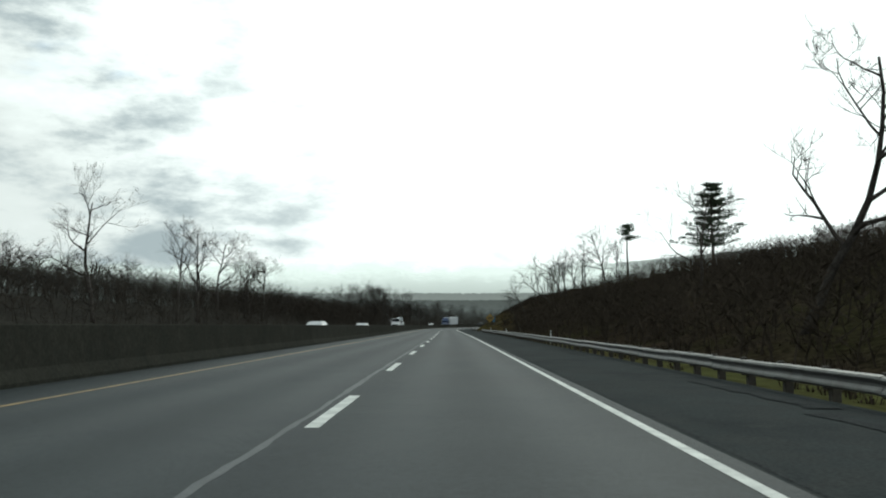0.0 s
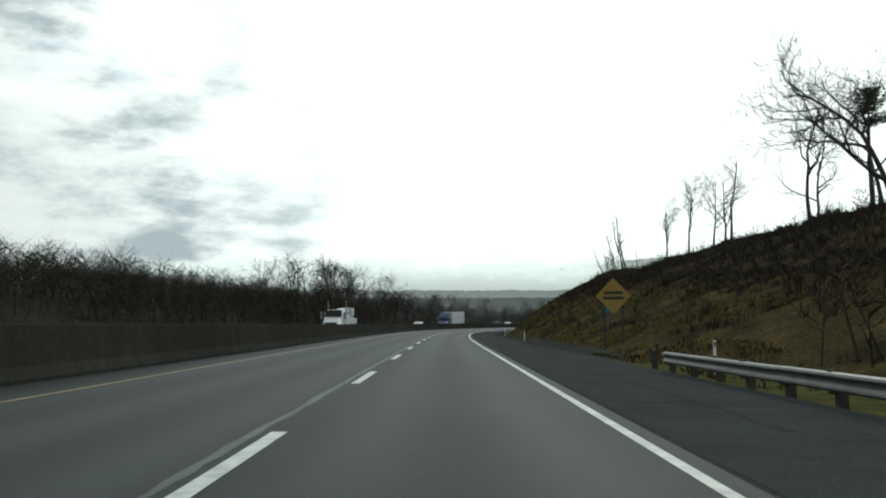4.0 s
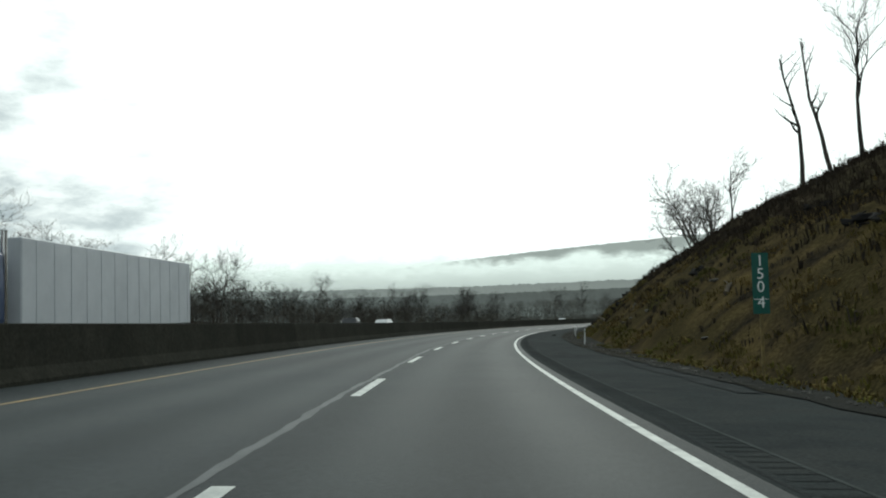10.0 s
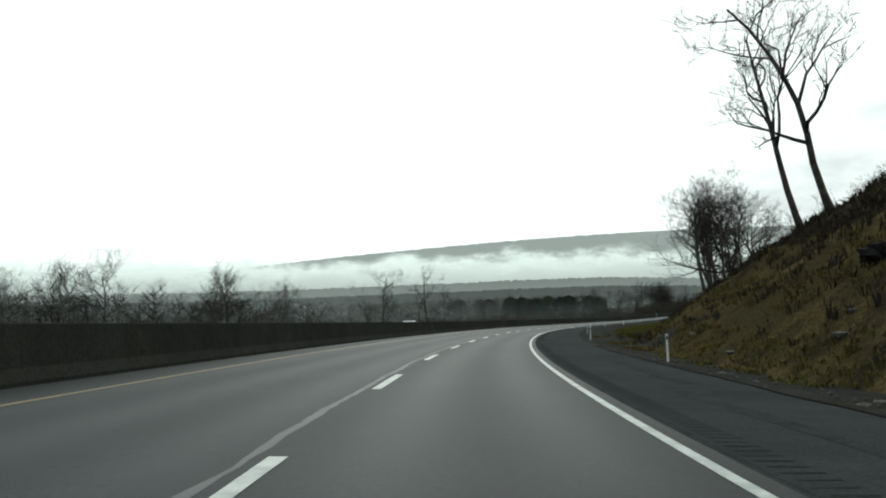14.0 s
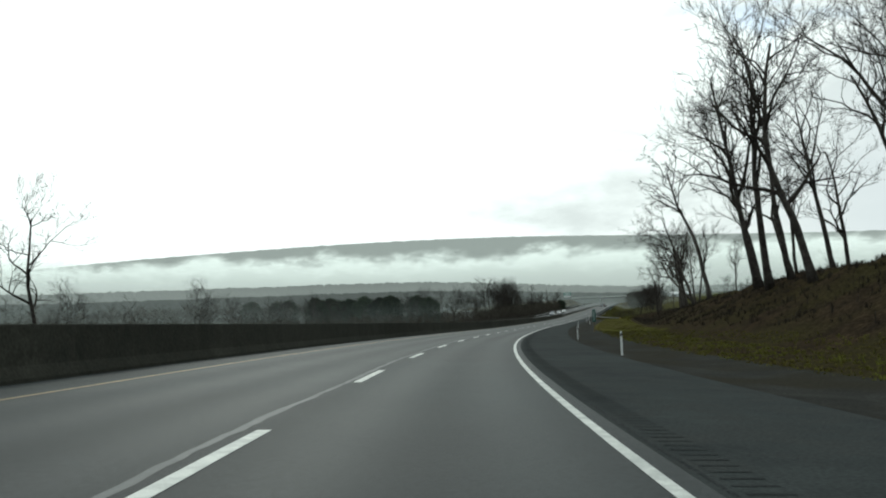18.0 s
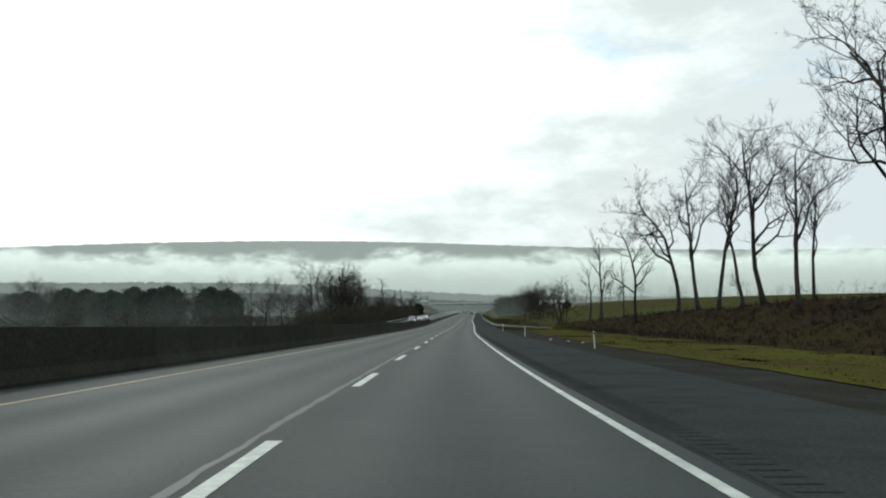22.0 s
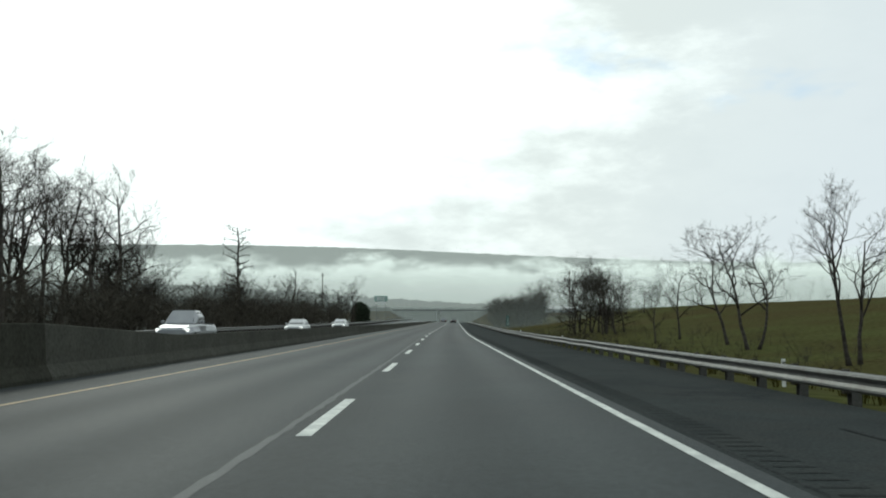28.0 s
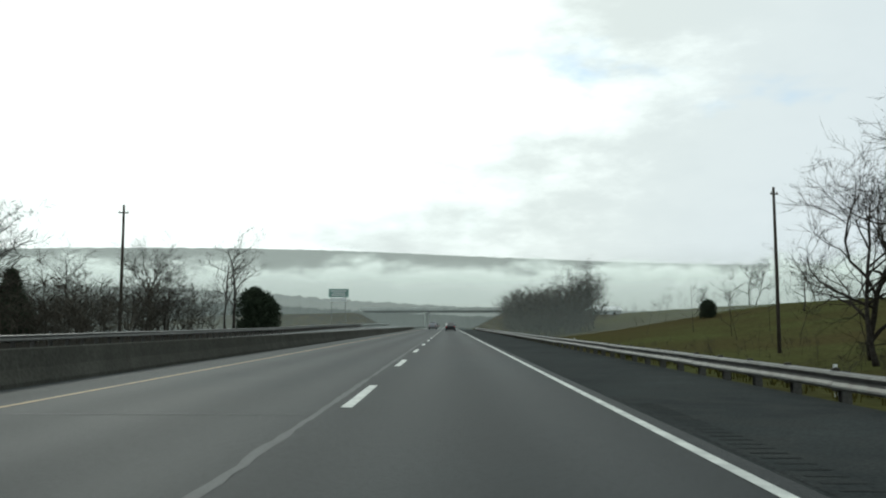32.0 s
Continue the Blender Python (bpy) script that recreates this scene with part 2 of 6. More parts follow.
ASPHALT = road_surface()
SHOULDER = material("shoulder asphalt", (0.055, 0.062, 0.061), 0.85, second=(0.030, 0.034, 0.035), scale=0.28, amount=0.9, fine=25, fine_amount=0.2, bump=0.3, bump_scale=60, spec=0.2, third=(0.047, 0.051, 0.050), third_scale=1.3)
RUMBLE = material("milled groove", (0.046, 0.050, 0.050), 0.95, second=(0.034, 0.037, 0.037), scale=2, bump=0.3, spec=0.1)
GRAVEL = material("gravel", (0.050, 0.051, 0.047), 0.95, second=(0.026, 0.026, 0.024), scale=0.6, amount=0.8, fine=18, fine_amount=0.35, bump=0.6, bump_scale=25, spec=0.15, third=(0.034, 0.032, 0.025), third_scale=0.25)
WHITE_LINE = material("worn white road paint", (0.62, 0.64, 0.60), 0.6, second=(0.40, 0.42, 0.40), scale=3, fine=60, fine_amount=0.12, bump=0.2)
YELLOW_LINE = material("worn yellow road paint", (0.30, 0.20, 0.06), 0.6, second=(0.17, 0.12, 0.05), scale=2, bump=0.2)
TAR = material("joint sealer", (0.080, 0.090, 0.092), 0.6, second=(0.040, 0.046, 0.048), scale=0.6, amount=0.7, bump=0.2, spec=0.35)
WORN_TAR = material("worn joint sealer", (0.070, 0.077, 0.078), 0.65, second=(0.044, 0.049, 0.050), scale=0.8, amount=0.8, bump=0.2, spec=0.32)
SEAM = material("dull shoulder seam", (0.080, 0.088, 0.086), 0.95, second=(0.050, 0.055, 0.054), scale=1.5, amount=0.8, bump=0.2, spec=0.1)
DAMP = material("damp asphalt", (0.030, 0.033, 0.034), 0.8, second=(0.050, 0.054, 0.054), scale=1.2, amount=0.8, fine=25, fine_amount=0.35, bump=0.4, bump_scale=60, spec=0.2)
DARK_TAR = material("black tar", (0.020, 0.021, 0.022), 0.85, scale=2, bump=0.2, spec=0.2)
PALE_CONCRETE = material("pale bridge concrete", (0.60, 0.62, 0.59), 0.85, second=(0.44, 0.46, 0.44), scale=0.4, bump=0.2)
CONCRETE = material("weathered concrete", (0.046, 0.046, 0.038), 0.9, second=(0.028, 0.029, 0.025), scale=0.7, amount=0.8, fine=12, fine_amount=0.2, vary=0.12, bump=0.3, bump_scale=15, third=(0.036, 0.036, 0.030), third_scale=2.5, spec=0.2)
CONCRETE_NEW = material("grey barrier concrete", (0.080, 0.080, 0.070), 0.9, second=(0.050, 0.051, 0.045), scale=0.7, amount=0.8, fine=12, fine_amount=0.2, vary=0.12, bump=0.3, bump_scale=15, third=(0.062, 0.062, 0.054), third_scale=2.5, spec=0.2)
STEEL = material("galvanised steel", (0.135, 0.14, 0.132), 0.48, 0.6, second=(0.085, 0.082, 0.075), scale=1.5, vary=0.1, bump=0.1)
POST_STEEL = material("weathered steel post", (0.10, 0.10, 0.095), 0.7, 0.3, second=(0.06, 0.056, 0.05), scale=3, vary=0.15, bump=0.2)
WOOD_POST = material("weathered timber post", (0.055, 0.048, 0.038), 0.9, second=(0.032, 0.028, 0.023), scale=3, vary=0.2, bump=0.4)
GROUND = material("rough soil, moss and dead grass", (0.088, 0.067, 0.030), 0.98, second=(0.018, 0.016, 0.013), scale=0.42, amount=0.55, fine=9, fine_amount=0.5, bump=0.8, bump_scale=9, third=(0.046, 0.038, 0.018), third_scale=0.22, spec=0.05)
BANK_SOIL = material("brown bank soil and litter", (0.048, 0.035, 0.021), 0.98, second=(0.018, 0.014, 0.011), scale=0.6, amount=0.8, fine=5, fine_amount=0.6, bump=1.0, bump_scale=5, third=(0.036, 0.031, 0.015), third_scale=0.12, spec=0.05)
SLOPE_SOIL = material("brushy brown slope soil", (0.056, 0.045, 0.029), 0.98, second=(0.024, 0.020, 0.015), scale=0.6, amount=0.9, fine=4, fine_amount=0.6, bump=1.0, bump_scale=4, third=(0.042, 0.036, 0.022), third_scale=0.12, spec=0.05)
# greyer than LITTER: aerial haze on the hillside is put into the colour
WOOD_FLOOR = material("wood floor greyed for haze", (0.036, 0.034, 0.029), 0.98, second=(0.020, 0.019, 0.017), scale=0.3, amount=0.9, fine=3, fine_amount=0.5, bump=1.0, bump_scale=4, spec=0.05)
LITTER = material("dark leaf litter", (0.034, 0.026, 0.017), 0.98, second=(0.016, 0.013, 0.010), scale=0.6, amount=0.9, fine=4, fine_amount=0.6, bump=1.0, bump_scale=4, third=(0.026, 0.024, 0.012), third_scale=0.12, spec=0.05)
OLIVE_GRASS = material("rank olive grass", (0.095, 0.082, 0.024), 0.9, second=(0.050, 0.046, 0.014), scale=0.4, amount=0.8, bump=0.0, spec=0.1, third=(0.070, 0.072, 0.018), third_scale=0.15)
SLOPE_BRUSH = material("grey-brown saplings", (0.058, 0.047, 0.036), 0.98, second=(0.030, 0.026, 0.021), scale=0.25, amount=0.8, bump=0.0, spec=0.05)
FIELD = material("winter pasture", (0.068, 0.076, 0.027), 0.95, second=(0.052, 0.046, 0.019), scale=0.08, amount=0.8, fine=2.0, fine_amount=0.35, bump=0.8, bump_scale=5, third=(0.060, 0.052, 0.022), third_scale=0.02, spec=0.1)
# base colour holds the grey of the haze over these woods
FAR_WOODS = material("haze-grey far woods", (0.060, 0.066, 0.062), 1.0, second=(0.040, 0.046, 0.044), scale=0.05, amount=0.8, fine=0.4, fine_amount=0.35, bump=0.0, spec=0.0)
CAR_WHITE = material("white car paint", (0.62, 0.63, 0.64), 0.25, second=(0.55, 0.56, 0.57), scale=1, fine_amount=0.03, bump=0.0)
CAR_SILVER = material("silver car paint", (0.33, 0.34, 0.36), 0.28, 0.5, second=(0.28, 0.29, 0.31), scale=1, fine_amount=0.03, bump=0.0)
CAR_DARK = material("dark grey car paint", (0.03, 0.032, 0.036), 0.25, 0.3, second=(0.022, 0.024, 0.028), scale=1, fine_amount=0.03, bump=0.0)
TRUCK_BLUE = material("dark blue truck paint", (0.025, 0.05, 0.13), 0.3, 0.1, second=(0.02, 0.04, 0.10), scale=1, fine_amount=0.05, bump=0.0)
TRAILER_WHITE = material("grimy white trailer panel", (0.50, 0.53, 0.56), 0.5, second=(0.42, 0.45, 0.48), scale=0.5, fine_amount=0.08, bump=0.0)
DARK_GLASS = material("tinted car glass", (0.012, 0.014, 0.016), 0.10, second=(0.010, 0.012, 0.014), fine_amount=0.0, bump=0.0)
DARK_GLASS.node_tree.nodes["Principled BSDF"].inputs["IOR"].default_value = 1.22
RUBBER = material("black rubber", (0.02, 0.02, 0.02), 0.85, second=(0.03, 0.03, 0.03), fine_amount=0.1, bump=0.2)
CHROME = material("bright metal", (0.6, 0.6, 0.6), 0.2, 0.9, second=(0.5, 0.5, 0.5), fine_amount=0.05, bump=0.0)
RED_LENS = material("red lamp lens", (0.30, 0.01, 0.01), 0.2, second=(0.22, 0.01, 0.01), fine_amount=0.0, bump=0.0)
SIGN_GREEN = material("green sign sheeting", (0.0, 0.085, 0.065), 0.5, second=(0.0, 0.07, 0.055), scale=2, fine_amount=0.05, bump=0.0)
FADED_GREEN = material("faded green sign sheeting", (0.16, 0.30, 0.27), 0.45, second=(0.12, 0.25, 0.22), scale=2, fine_amount=0.05, bump=0.0)
SIGN_WHITE = material("white reflective sheeting", (0.75, 0.77, 0.76), 0.45, second=(0.68, 0.70, 0.70), scale=2, fine_amount=0.04, bump=0.0)
SIGN_YELLOW = material("yellow sign sheeting", (0.30, 0.19, 0.03), 0.6, second=(0.24, 0.15, 0.03), scale=2, fine_amount=0.05, bump=0.0)
SIGN_BLUE = material("blue sign sheeting", (0.02, 0.12, 0.22), 0.5, second=(0.02, 0.10, 0.18), scale=2, fine_amount=0.05, bump=0.0)
SIGN_BLACK = material("black sign legend", (0.015, 0.015, 0.015), 0.6, second=(0.02, 0.02, 0.02), fine_amount=0.0, bump=0.0)
POLE_WOOD = material("creosoted pole", (0.060, 0.048, 0.038), 0.9, second=(0.040, 0.032, 0.026), scale=1.5, fine=10, fine_amount=0.3, bump=0.5, bump_scale=10)
BRIDGE_STEEL = material("painted bridge girder", (0.16, 0.18, 0.17), 0.7, second=(0.10, 0.11, 0.11), scale=0.5, bump=0.1)
LAWN = material("short damp verge grass", (0.088, 0.080, 0.025), 0.95, second=(0.044, 0.035, 0.018), scale=0.5, amount=0.8, fine=9, fine_amount=0.4, bump=0.8, bump_scale=12, third=(0.080, 0.080, 0.020), third_scale=0.12, spec=0.05)
BARK = material("grey bark", (0.080, 0.072, 0.064), 0.95, second=(0.040, 0.036, 0.032), scale=2.5, fine=14, fine_amount=0.35, bump=0.7, bump_scale=12, vary=0.25, spec=0.1)
TWIG = material("bare twigs", (0.046, 0.041, 0.036), 0.95, second=(0.034, 0.030, 0.026), scale=0.8, bump=0.0, vary=0.25, spec=0.1)
NEEDLE = material("pine needles", (0.030, 0.050, 0.022), 0.85, second=(0.018, 0.032, 0.016), scale=1.2, bump=0.0, vary=0.2, spec=0.3)
CEDAR = material("dark cedar foliage", (0.046, 0.060, 0.038), 0.9, second=(0.028, 0.038, 0.026), scale=1.0, bump=0.0, vary=0.2, spec=0.2)
DRY_GRASS = material("dry golden grass", (0.175, 0.130, 0.052), 0.9, second=(0.095, 0.074, 0.032), scale=0.5, amount=0.7, bump=0.0, spec=0.1, third=(0.088, 0.084, 0.030), third_scale=0.15)
GREEN_GRASS = material("damp green grass", (0.130, 0.138, 0.030), 0.9, second=(0.095, 0.082, 0.024), scale=0.3, bump=0.0, spec=0.1)
# grey-brown, paler than BRUSH: haze over distant twigs is put into the colour
HEDGE = material("leafless twigs paled for haze", (0.082, 0.074, 0.060), 0.98, second=(0.050, 0.046, 0.038), scale=0.2, amount=0.8, bump=0.0, spec=0.05)
BRUSH = material("dead brush", (0.048, 0.041, 0.033), 0.98, second=(0.030, 0.026, 0.022), scale=0.5, bump=0.0, spec=0.05)
BROWN_WEED = material("brown dead weeds", (0.056, 0.045, 0.032), 0.98, second=(0.036, 0.030, 0.023), scale=0.5, amount=0.8, bump=0.0, spec=0.05)
WET_ROCK = material("dark wet rock", (0.040, 0.038, 0.036), 0.85, second=(0.014, 0.014, 0.015), scale=1.5, amount=0.8, bump=0.9, bump_scale=7, vary=0.3, spec=0.15)
DEAD_WOOD = material("bleached dead wood", (0.16, 0.14, 0.11), 0.9, second=(0.09, 0.08, 0.065), scale=4, bump=0.3, vary=0.2, spec=0.1)
SIGN_POST = material("weathered sign post", (0.26, 0.20, 0.09), 0.85, second=(0.13, 0.11, 0.06), scale=4, bump=0.2, spec=0.2)
ROCK = material("broken grey rock", (0.10, 0.095, 0.085), 0.9, second=(0.05, 0.047, 0.042), scale=2, bump=0.8, bump_scale=8, vary=0.2)
FAR_HILL = material("wooded ridge", (0.045, 0.052, 0.050), 1.0, second=(0.032, 0.038, 0.038), scale=0.01, fine=0.05, fine_amount=0.3, bump=0.0, spec=0.0)


def lamp_glass():
    m = bpy.data.materials.new("lit headlamp")
    m.use_nodes = True
    b = m.node_tree.nodes["Principled BSDF"]
    b.inputs["Base Color"].default_value = (0.9, 0.9, 0.9, 1)
    b.inputs["Emission Color"].default_value = (1.0, 0.97, 0.92, 1)
    b.inputs["Emission Strength"].default_value = 1.3
    return m


HEADLAMP = lamp_glass()


def fog_material(name, density, scale, top, fade, amp, base0, base1, glow, stretch=(1, 1, 2.2)):
    """Distant fog that glows in place of scattered daylight: ends at a ragged upper limit and thins out downwards
    (heights in metres).
    """
    m = bpy.data.materials.new(name)
    m.use_nodes = True
    nt = m.node_tree
    nt.nodes.clear()
    link = nt.links.new
    out = nt.nodes.new("ShaderNodeOutputMaterial")
    tc = nt.nodes.new("ShaderNodeTexCoord")
    mp = nt.nodes.new("ShaderNodeMapping")
    mp.inputs["Scale"].default_value = stretch
    link(tc.outputs["Object"], mp.inputs["Vector"])
    n = nt.nodes.new("ShaderNodeTexNoise")
    n.inputs["Scale"].default_value, n.inputs["Detail"].default_value, n.inputs["Roughness"].default_value = scale, 8, 0.62
    link(mp.outputs[0], n.inputs["Vector"])
    sep = nt.nodes.new("ShaderNodeSeparateXYZ")
    link(tc.outputs["Object"], sep.inputs[0])
    shift = nt.nodes.new("ShaderNodeMath")
    shift.operation = "MULTIPLY_ADD"
    link(n.outputs[0], shift.inputs[0])
    shift.inputs[1].default_value = amp
    link(sep.outputs["Z"], shift.inputs[2])
    up = nt.nodes.new("ShaderNodeMapRange")
    up.interpolation_type = "SMOOTHSTEP"
    up.inputs["From Min"].default_value, up.inputs["From Max"].default_value = top + fade + amp / 2, top - fade + amp / 2
    link(shift.outputs[0], up.inputs["Value"])
    lo = nt.nodes.new("ShaderNodeMapRange")
    lo.interpolation_type = "SMOOTHSTEP"
    lo.inputs["From Min"].default_value, lo.inputs["From Max"].default_value = base0, base1
    link(sep.outputs["Z"], lo.inputs["Value"])
    mul = nt.nodes.new("ShaderNodeMath")
    mul.operation = "MULTIPLY"
    link(up.outputs[0], mul.inputs[0])
    link(lo.outputs[0], mul.inputs[1])
    den = nt.nodes.new("ShaderNodeMath")
    den.operation = "MULTIPLY"
    den.inputs[1].default_value = density
    link(mul.outputs[0], den.inputs[0])
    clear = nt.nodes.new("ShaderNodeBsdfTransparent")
    # emission stands in for the daylight that fog scatters
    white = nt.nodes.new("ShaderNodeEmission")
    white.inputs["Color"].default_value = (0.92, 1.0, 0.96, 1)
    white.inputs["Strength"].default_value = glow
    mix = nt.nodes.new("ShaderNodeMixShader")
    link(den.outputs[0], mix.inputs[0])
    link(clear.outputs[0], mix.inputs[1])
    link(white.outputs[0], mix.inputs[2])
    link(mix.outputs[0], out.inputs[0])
    return m


# ---------------------------------------------------------------- mesh tools
class Geo:
    """Collects vertices and faces for one mesh."""

    def __init__(self):
        self.v, self.f = [], []

    def add(self, v, f):
        o = len(self.v)
        self.v.extend(v)
        self.f.extend([tuple(i + o for i in q) for q in f])

    def box(self, x0, x1, y0, y1, z0, z1, bev=0.0):
        if bev <= 0:
            v = [(x, y, z) for z in (z0, z1) for y in (y0, y1) for x in (x0, x1)]
            self.add(v, [(0, 2, 3, 1), (4, 5, 7, 6), (0, 1, 5, 4), (2, 6, 7, 3), (0, 4, 6, 2), (1, 3, 7, 5)])
            return
        b = bev
        ring = [(x0 + b, y0), (x1 - b, y0), (x1, y0 + b), (x1, y1 - b), (x1 - b, y1), (x0 + b, y1), (x0, y1 - b), (x0, y0 + b)]
        cx, cy = (x0 + x1) / 2, (y0 + y1) / 2
        sx, sy = (x1 - x0 - 2 * b) / (x1 - x0), (y1 - y0 - 2 * b) / (y1 - y0)
        inner = [(cx + (x - cx) * sx, cy + (y - cy) * sy) for x, y in ring]
        v = [(x, y, z0) for x, y in inner] + [(x, y, z0 + b) for x, y in ring] + [(x, y, z1 - b) for x, y in ring] + [(x, y, z1) for x, y in inner]
        f = [tuple(range(7, -1, -1)), tuple(range(24, 32))]
        for k in range(3):
            for i in range(8):
                j = (i + 1) % 8
                f.append((8 * k + i, 8 * k + j, 8 * k + 8 + j, 8 * k + 8 + i))
        self.add(v, f)

    def tube(self, pts, radii, sides=5, cap=True):
        n = len(pts)
        vs = []
        for i in range(n):
            p = Vector(pts[i])
            d = Vector(pts[min(i + 1, n - 1)]) - Vector(pts[max(i - 1, 0)])
            if d.length < 1e-6:
                d = Vector((0, 0, 1))
            d.normalize()
            a = d.cross(Vector((0.31, 0.95, 0.05)))
            if a.length < 0.05:
                a = d.cross(Vector((1, 0, 0)))
            a.normalize()
            b = d.cross(a)
            for k in range(sides):
                w = 2 * math.pi * k / sides
                q = p + (a * math.cos(w) + b * math.sin(w)) * radii[i]
                vs.append((q.x, q.y, q.z))
        fs = []
        for i in range(n - 1):
            for k in range(sides):
                j = (k + 1) % sides
                fs.append((i * sides + k, i * sides + j, (i + 1) * sides + j, (i + 1) * sides + k))
        if cap:
            fs.append(tuple(range(sides - 1, -1, -1)))
            fs.append(tuple(range((n - 1) * sides, n * sides)))
        self.add(vs, fs)

    def extrude(self, outline, x0, x1):
        """A (y, z) outline extruded along x."""
        n = len(outline)
        v = [(x0, y, z) for y, z in outline] + [(x1, y, z) for y, z in outline]
        f = [tuple(range(n)), tuple(range(2 * n - 1, n - 1, -1))]
        for i in range(n):
            j = (i + 1) % n
            f.append((i, i + n, j + n, j))
        self.add(v, f)

    def mesh(self, name, mat, smooth=False):
        me = bpy.data.meshes.new(name)
        me.from_pydata(self.v, [], self.f)
        me.materials.append(mat)
        if smooth:
            me.polygons.foreach_set("use_smooth", [True] * len(me.polygons))
        me.update()
        return me


def part(name, geo, mat, parent, label="", smooth=False):
    """Links one mesh as a part under a thing or another part. geo: a Geo or a ready mesh."""
    me = geo.mesh(name, mat, smooth) if isinstance(geo, Geo) else geo
    ob = new(name, me)
    ob.parent = parent
    if label:
        tagged(ob, label)
    return ob


def put(ob, s, u, up=0.0, turn=0.0, scale=1.0, tilt=0.0, z=None):
    """Stands a thing at station s, offset u."""
    x, y, zz = at(s, u, up)
    ob.matrix_world = pose(float(x), float(y), float(zz if z is None else z), 0, tilt, bearing(s) + turn) @ Matrix.Scale(scale, 4)
    return ob


def ribbon(name, mat, us, ups, s0, s1, step, label, category, kind="structure", shift=None):
    """A strip that follows the road: a cross-section (us, ups) swept from s0 to s1."""
    ss = np.arange(s0, s1 + step / 2, step)
    v, f = [], []
    n = len(us)
    for s in ss:
        du = 0.0 if shift is None else shift(s)
        for u, h in zip(us, ups):
            x, y, z = at(s, u + du, h)
            v.append((float(x), float(y), float(z)))
    for i in range(len(ss) - 1):
        for k in range(n - 1):
            f.append((i * n + k, i * n + k + 1, (i + 1) * n + k + 1, (i + 1) * n + k))
    me = bpy.data.meshes.new(name)
    me.from_pydata(v, [], f)
    me.materials.append(mat)
    me.polygons.foreach_set("use_smooth", [True] * len(me.polygons))
    across = me.attributes.new("across", "FLOAT", "POINT")
    across.data.foreach_set("value", list(us) * len(ss))
    me.update()
    return tagged(new(name, me), label, category, kind=kind)

# ---------------------------------------------------------------- ground and road
TOE = 3.4             # paved shoulder's width
# verge width, bank height, bank slope along the right side
verge_s = curve([(-160, 1.5), (60, 1.5), (150, 1.6), (240, 1.6), (335, 2.1), (440, 1.9), (480, 3.0), (530, 7.2), (600, 9.0), (660, 10.5), (720, 12.5), (780, 16.0), (830, 10.0), (860, 2.0), (880, 2.0), (900, 2.0), (2600, 2.0)])
bank_s = curve([(-160, 10.0), (60, 10.0), (120, 9.6), (175, 8.8), (230, 7.8), (242, 7.9), (265, 9.5), (292, 10.7), (335, 11.4), (360, 10.9), (400, 10.5), (450, 10.1), (485, 9.4), (530, 7.2), (570, 6.0), (630, 5.3),
                (680, 4.3), (720, 3.4), (760, 2.7), (800, 2.0), (825, 0.9), (850, -0.8), (900, -2.0), (1000, -1.6), (1100, -2.0), (1300, -2.5), (2600, -2.5)])
pitch_s = curve([(-160, 0.27), (115, 0.28), (170, 0.42), (240, 0.55), (335, 0.66), (420, 0.66), (485, 0.60), (560, 0.46), (650, 0.42), (760, 0.35), (830, 0.4), (2600, 0.5)])
behind_s = curve([(-160, 0.04), (130, 0.04), (175, 0.10), (300, 0.05), (460, -0.01), (560, -0.03), (650, -0.03), (800, 0.0), (860, 0.012), (2600, 0.02)])
left_s = curve([(-160, 6.5), (100, 6.5), (300, 5.5), (420, 3.4), (500, 1.5), (600, -0.5), (800, -1.5), (1000, -1.2), (2600, -1.6)])


# wooded hill on the left, and how fast the pasture climbs on the right
hill_s = curve([(-160, 12.0), (250, 12.0), (400, 11.0), (480, 9.0), (560, 5.5), (640, 2.0), (700, 0.0), (760, 0.0), (2600, 0.0)])
climb_s = curve([(780, 105.0), (1000, 100.0), (1250, 62.0), (1400, 60.0), (2600, 60.0)])


def ease(q):
    q = min(max(q, 0.0), 1.0)
    return q * q * (3 - 2 * q)


def face(s, q):
    """Share of the bank's height at q of its run: fuller and steeper at the foot where the road is cut into rock."""
    cut = min(max((s - 150) / 40, 0), 1) * min(max((530 - s) / 50, 0), 1)
    soft = q * q * (3 - 2 * q) * 0.35 + q * 0.65
    full = 0.6 * q + 0.4 * (1 - (1 - q) ** 2)
    return soft * (1 - cut) + full * cut


def wobble(x, y, size):
    return noise.noise(Vector((x / size, y / size, 3.7)))


def ledge(x):
    """Steps in a weathered rock face: a slow rise, then a quick one."""
    f = x - math.floor(x)
    return (f * f * f - f) * 0.8


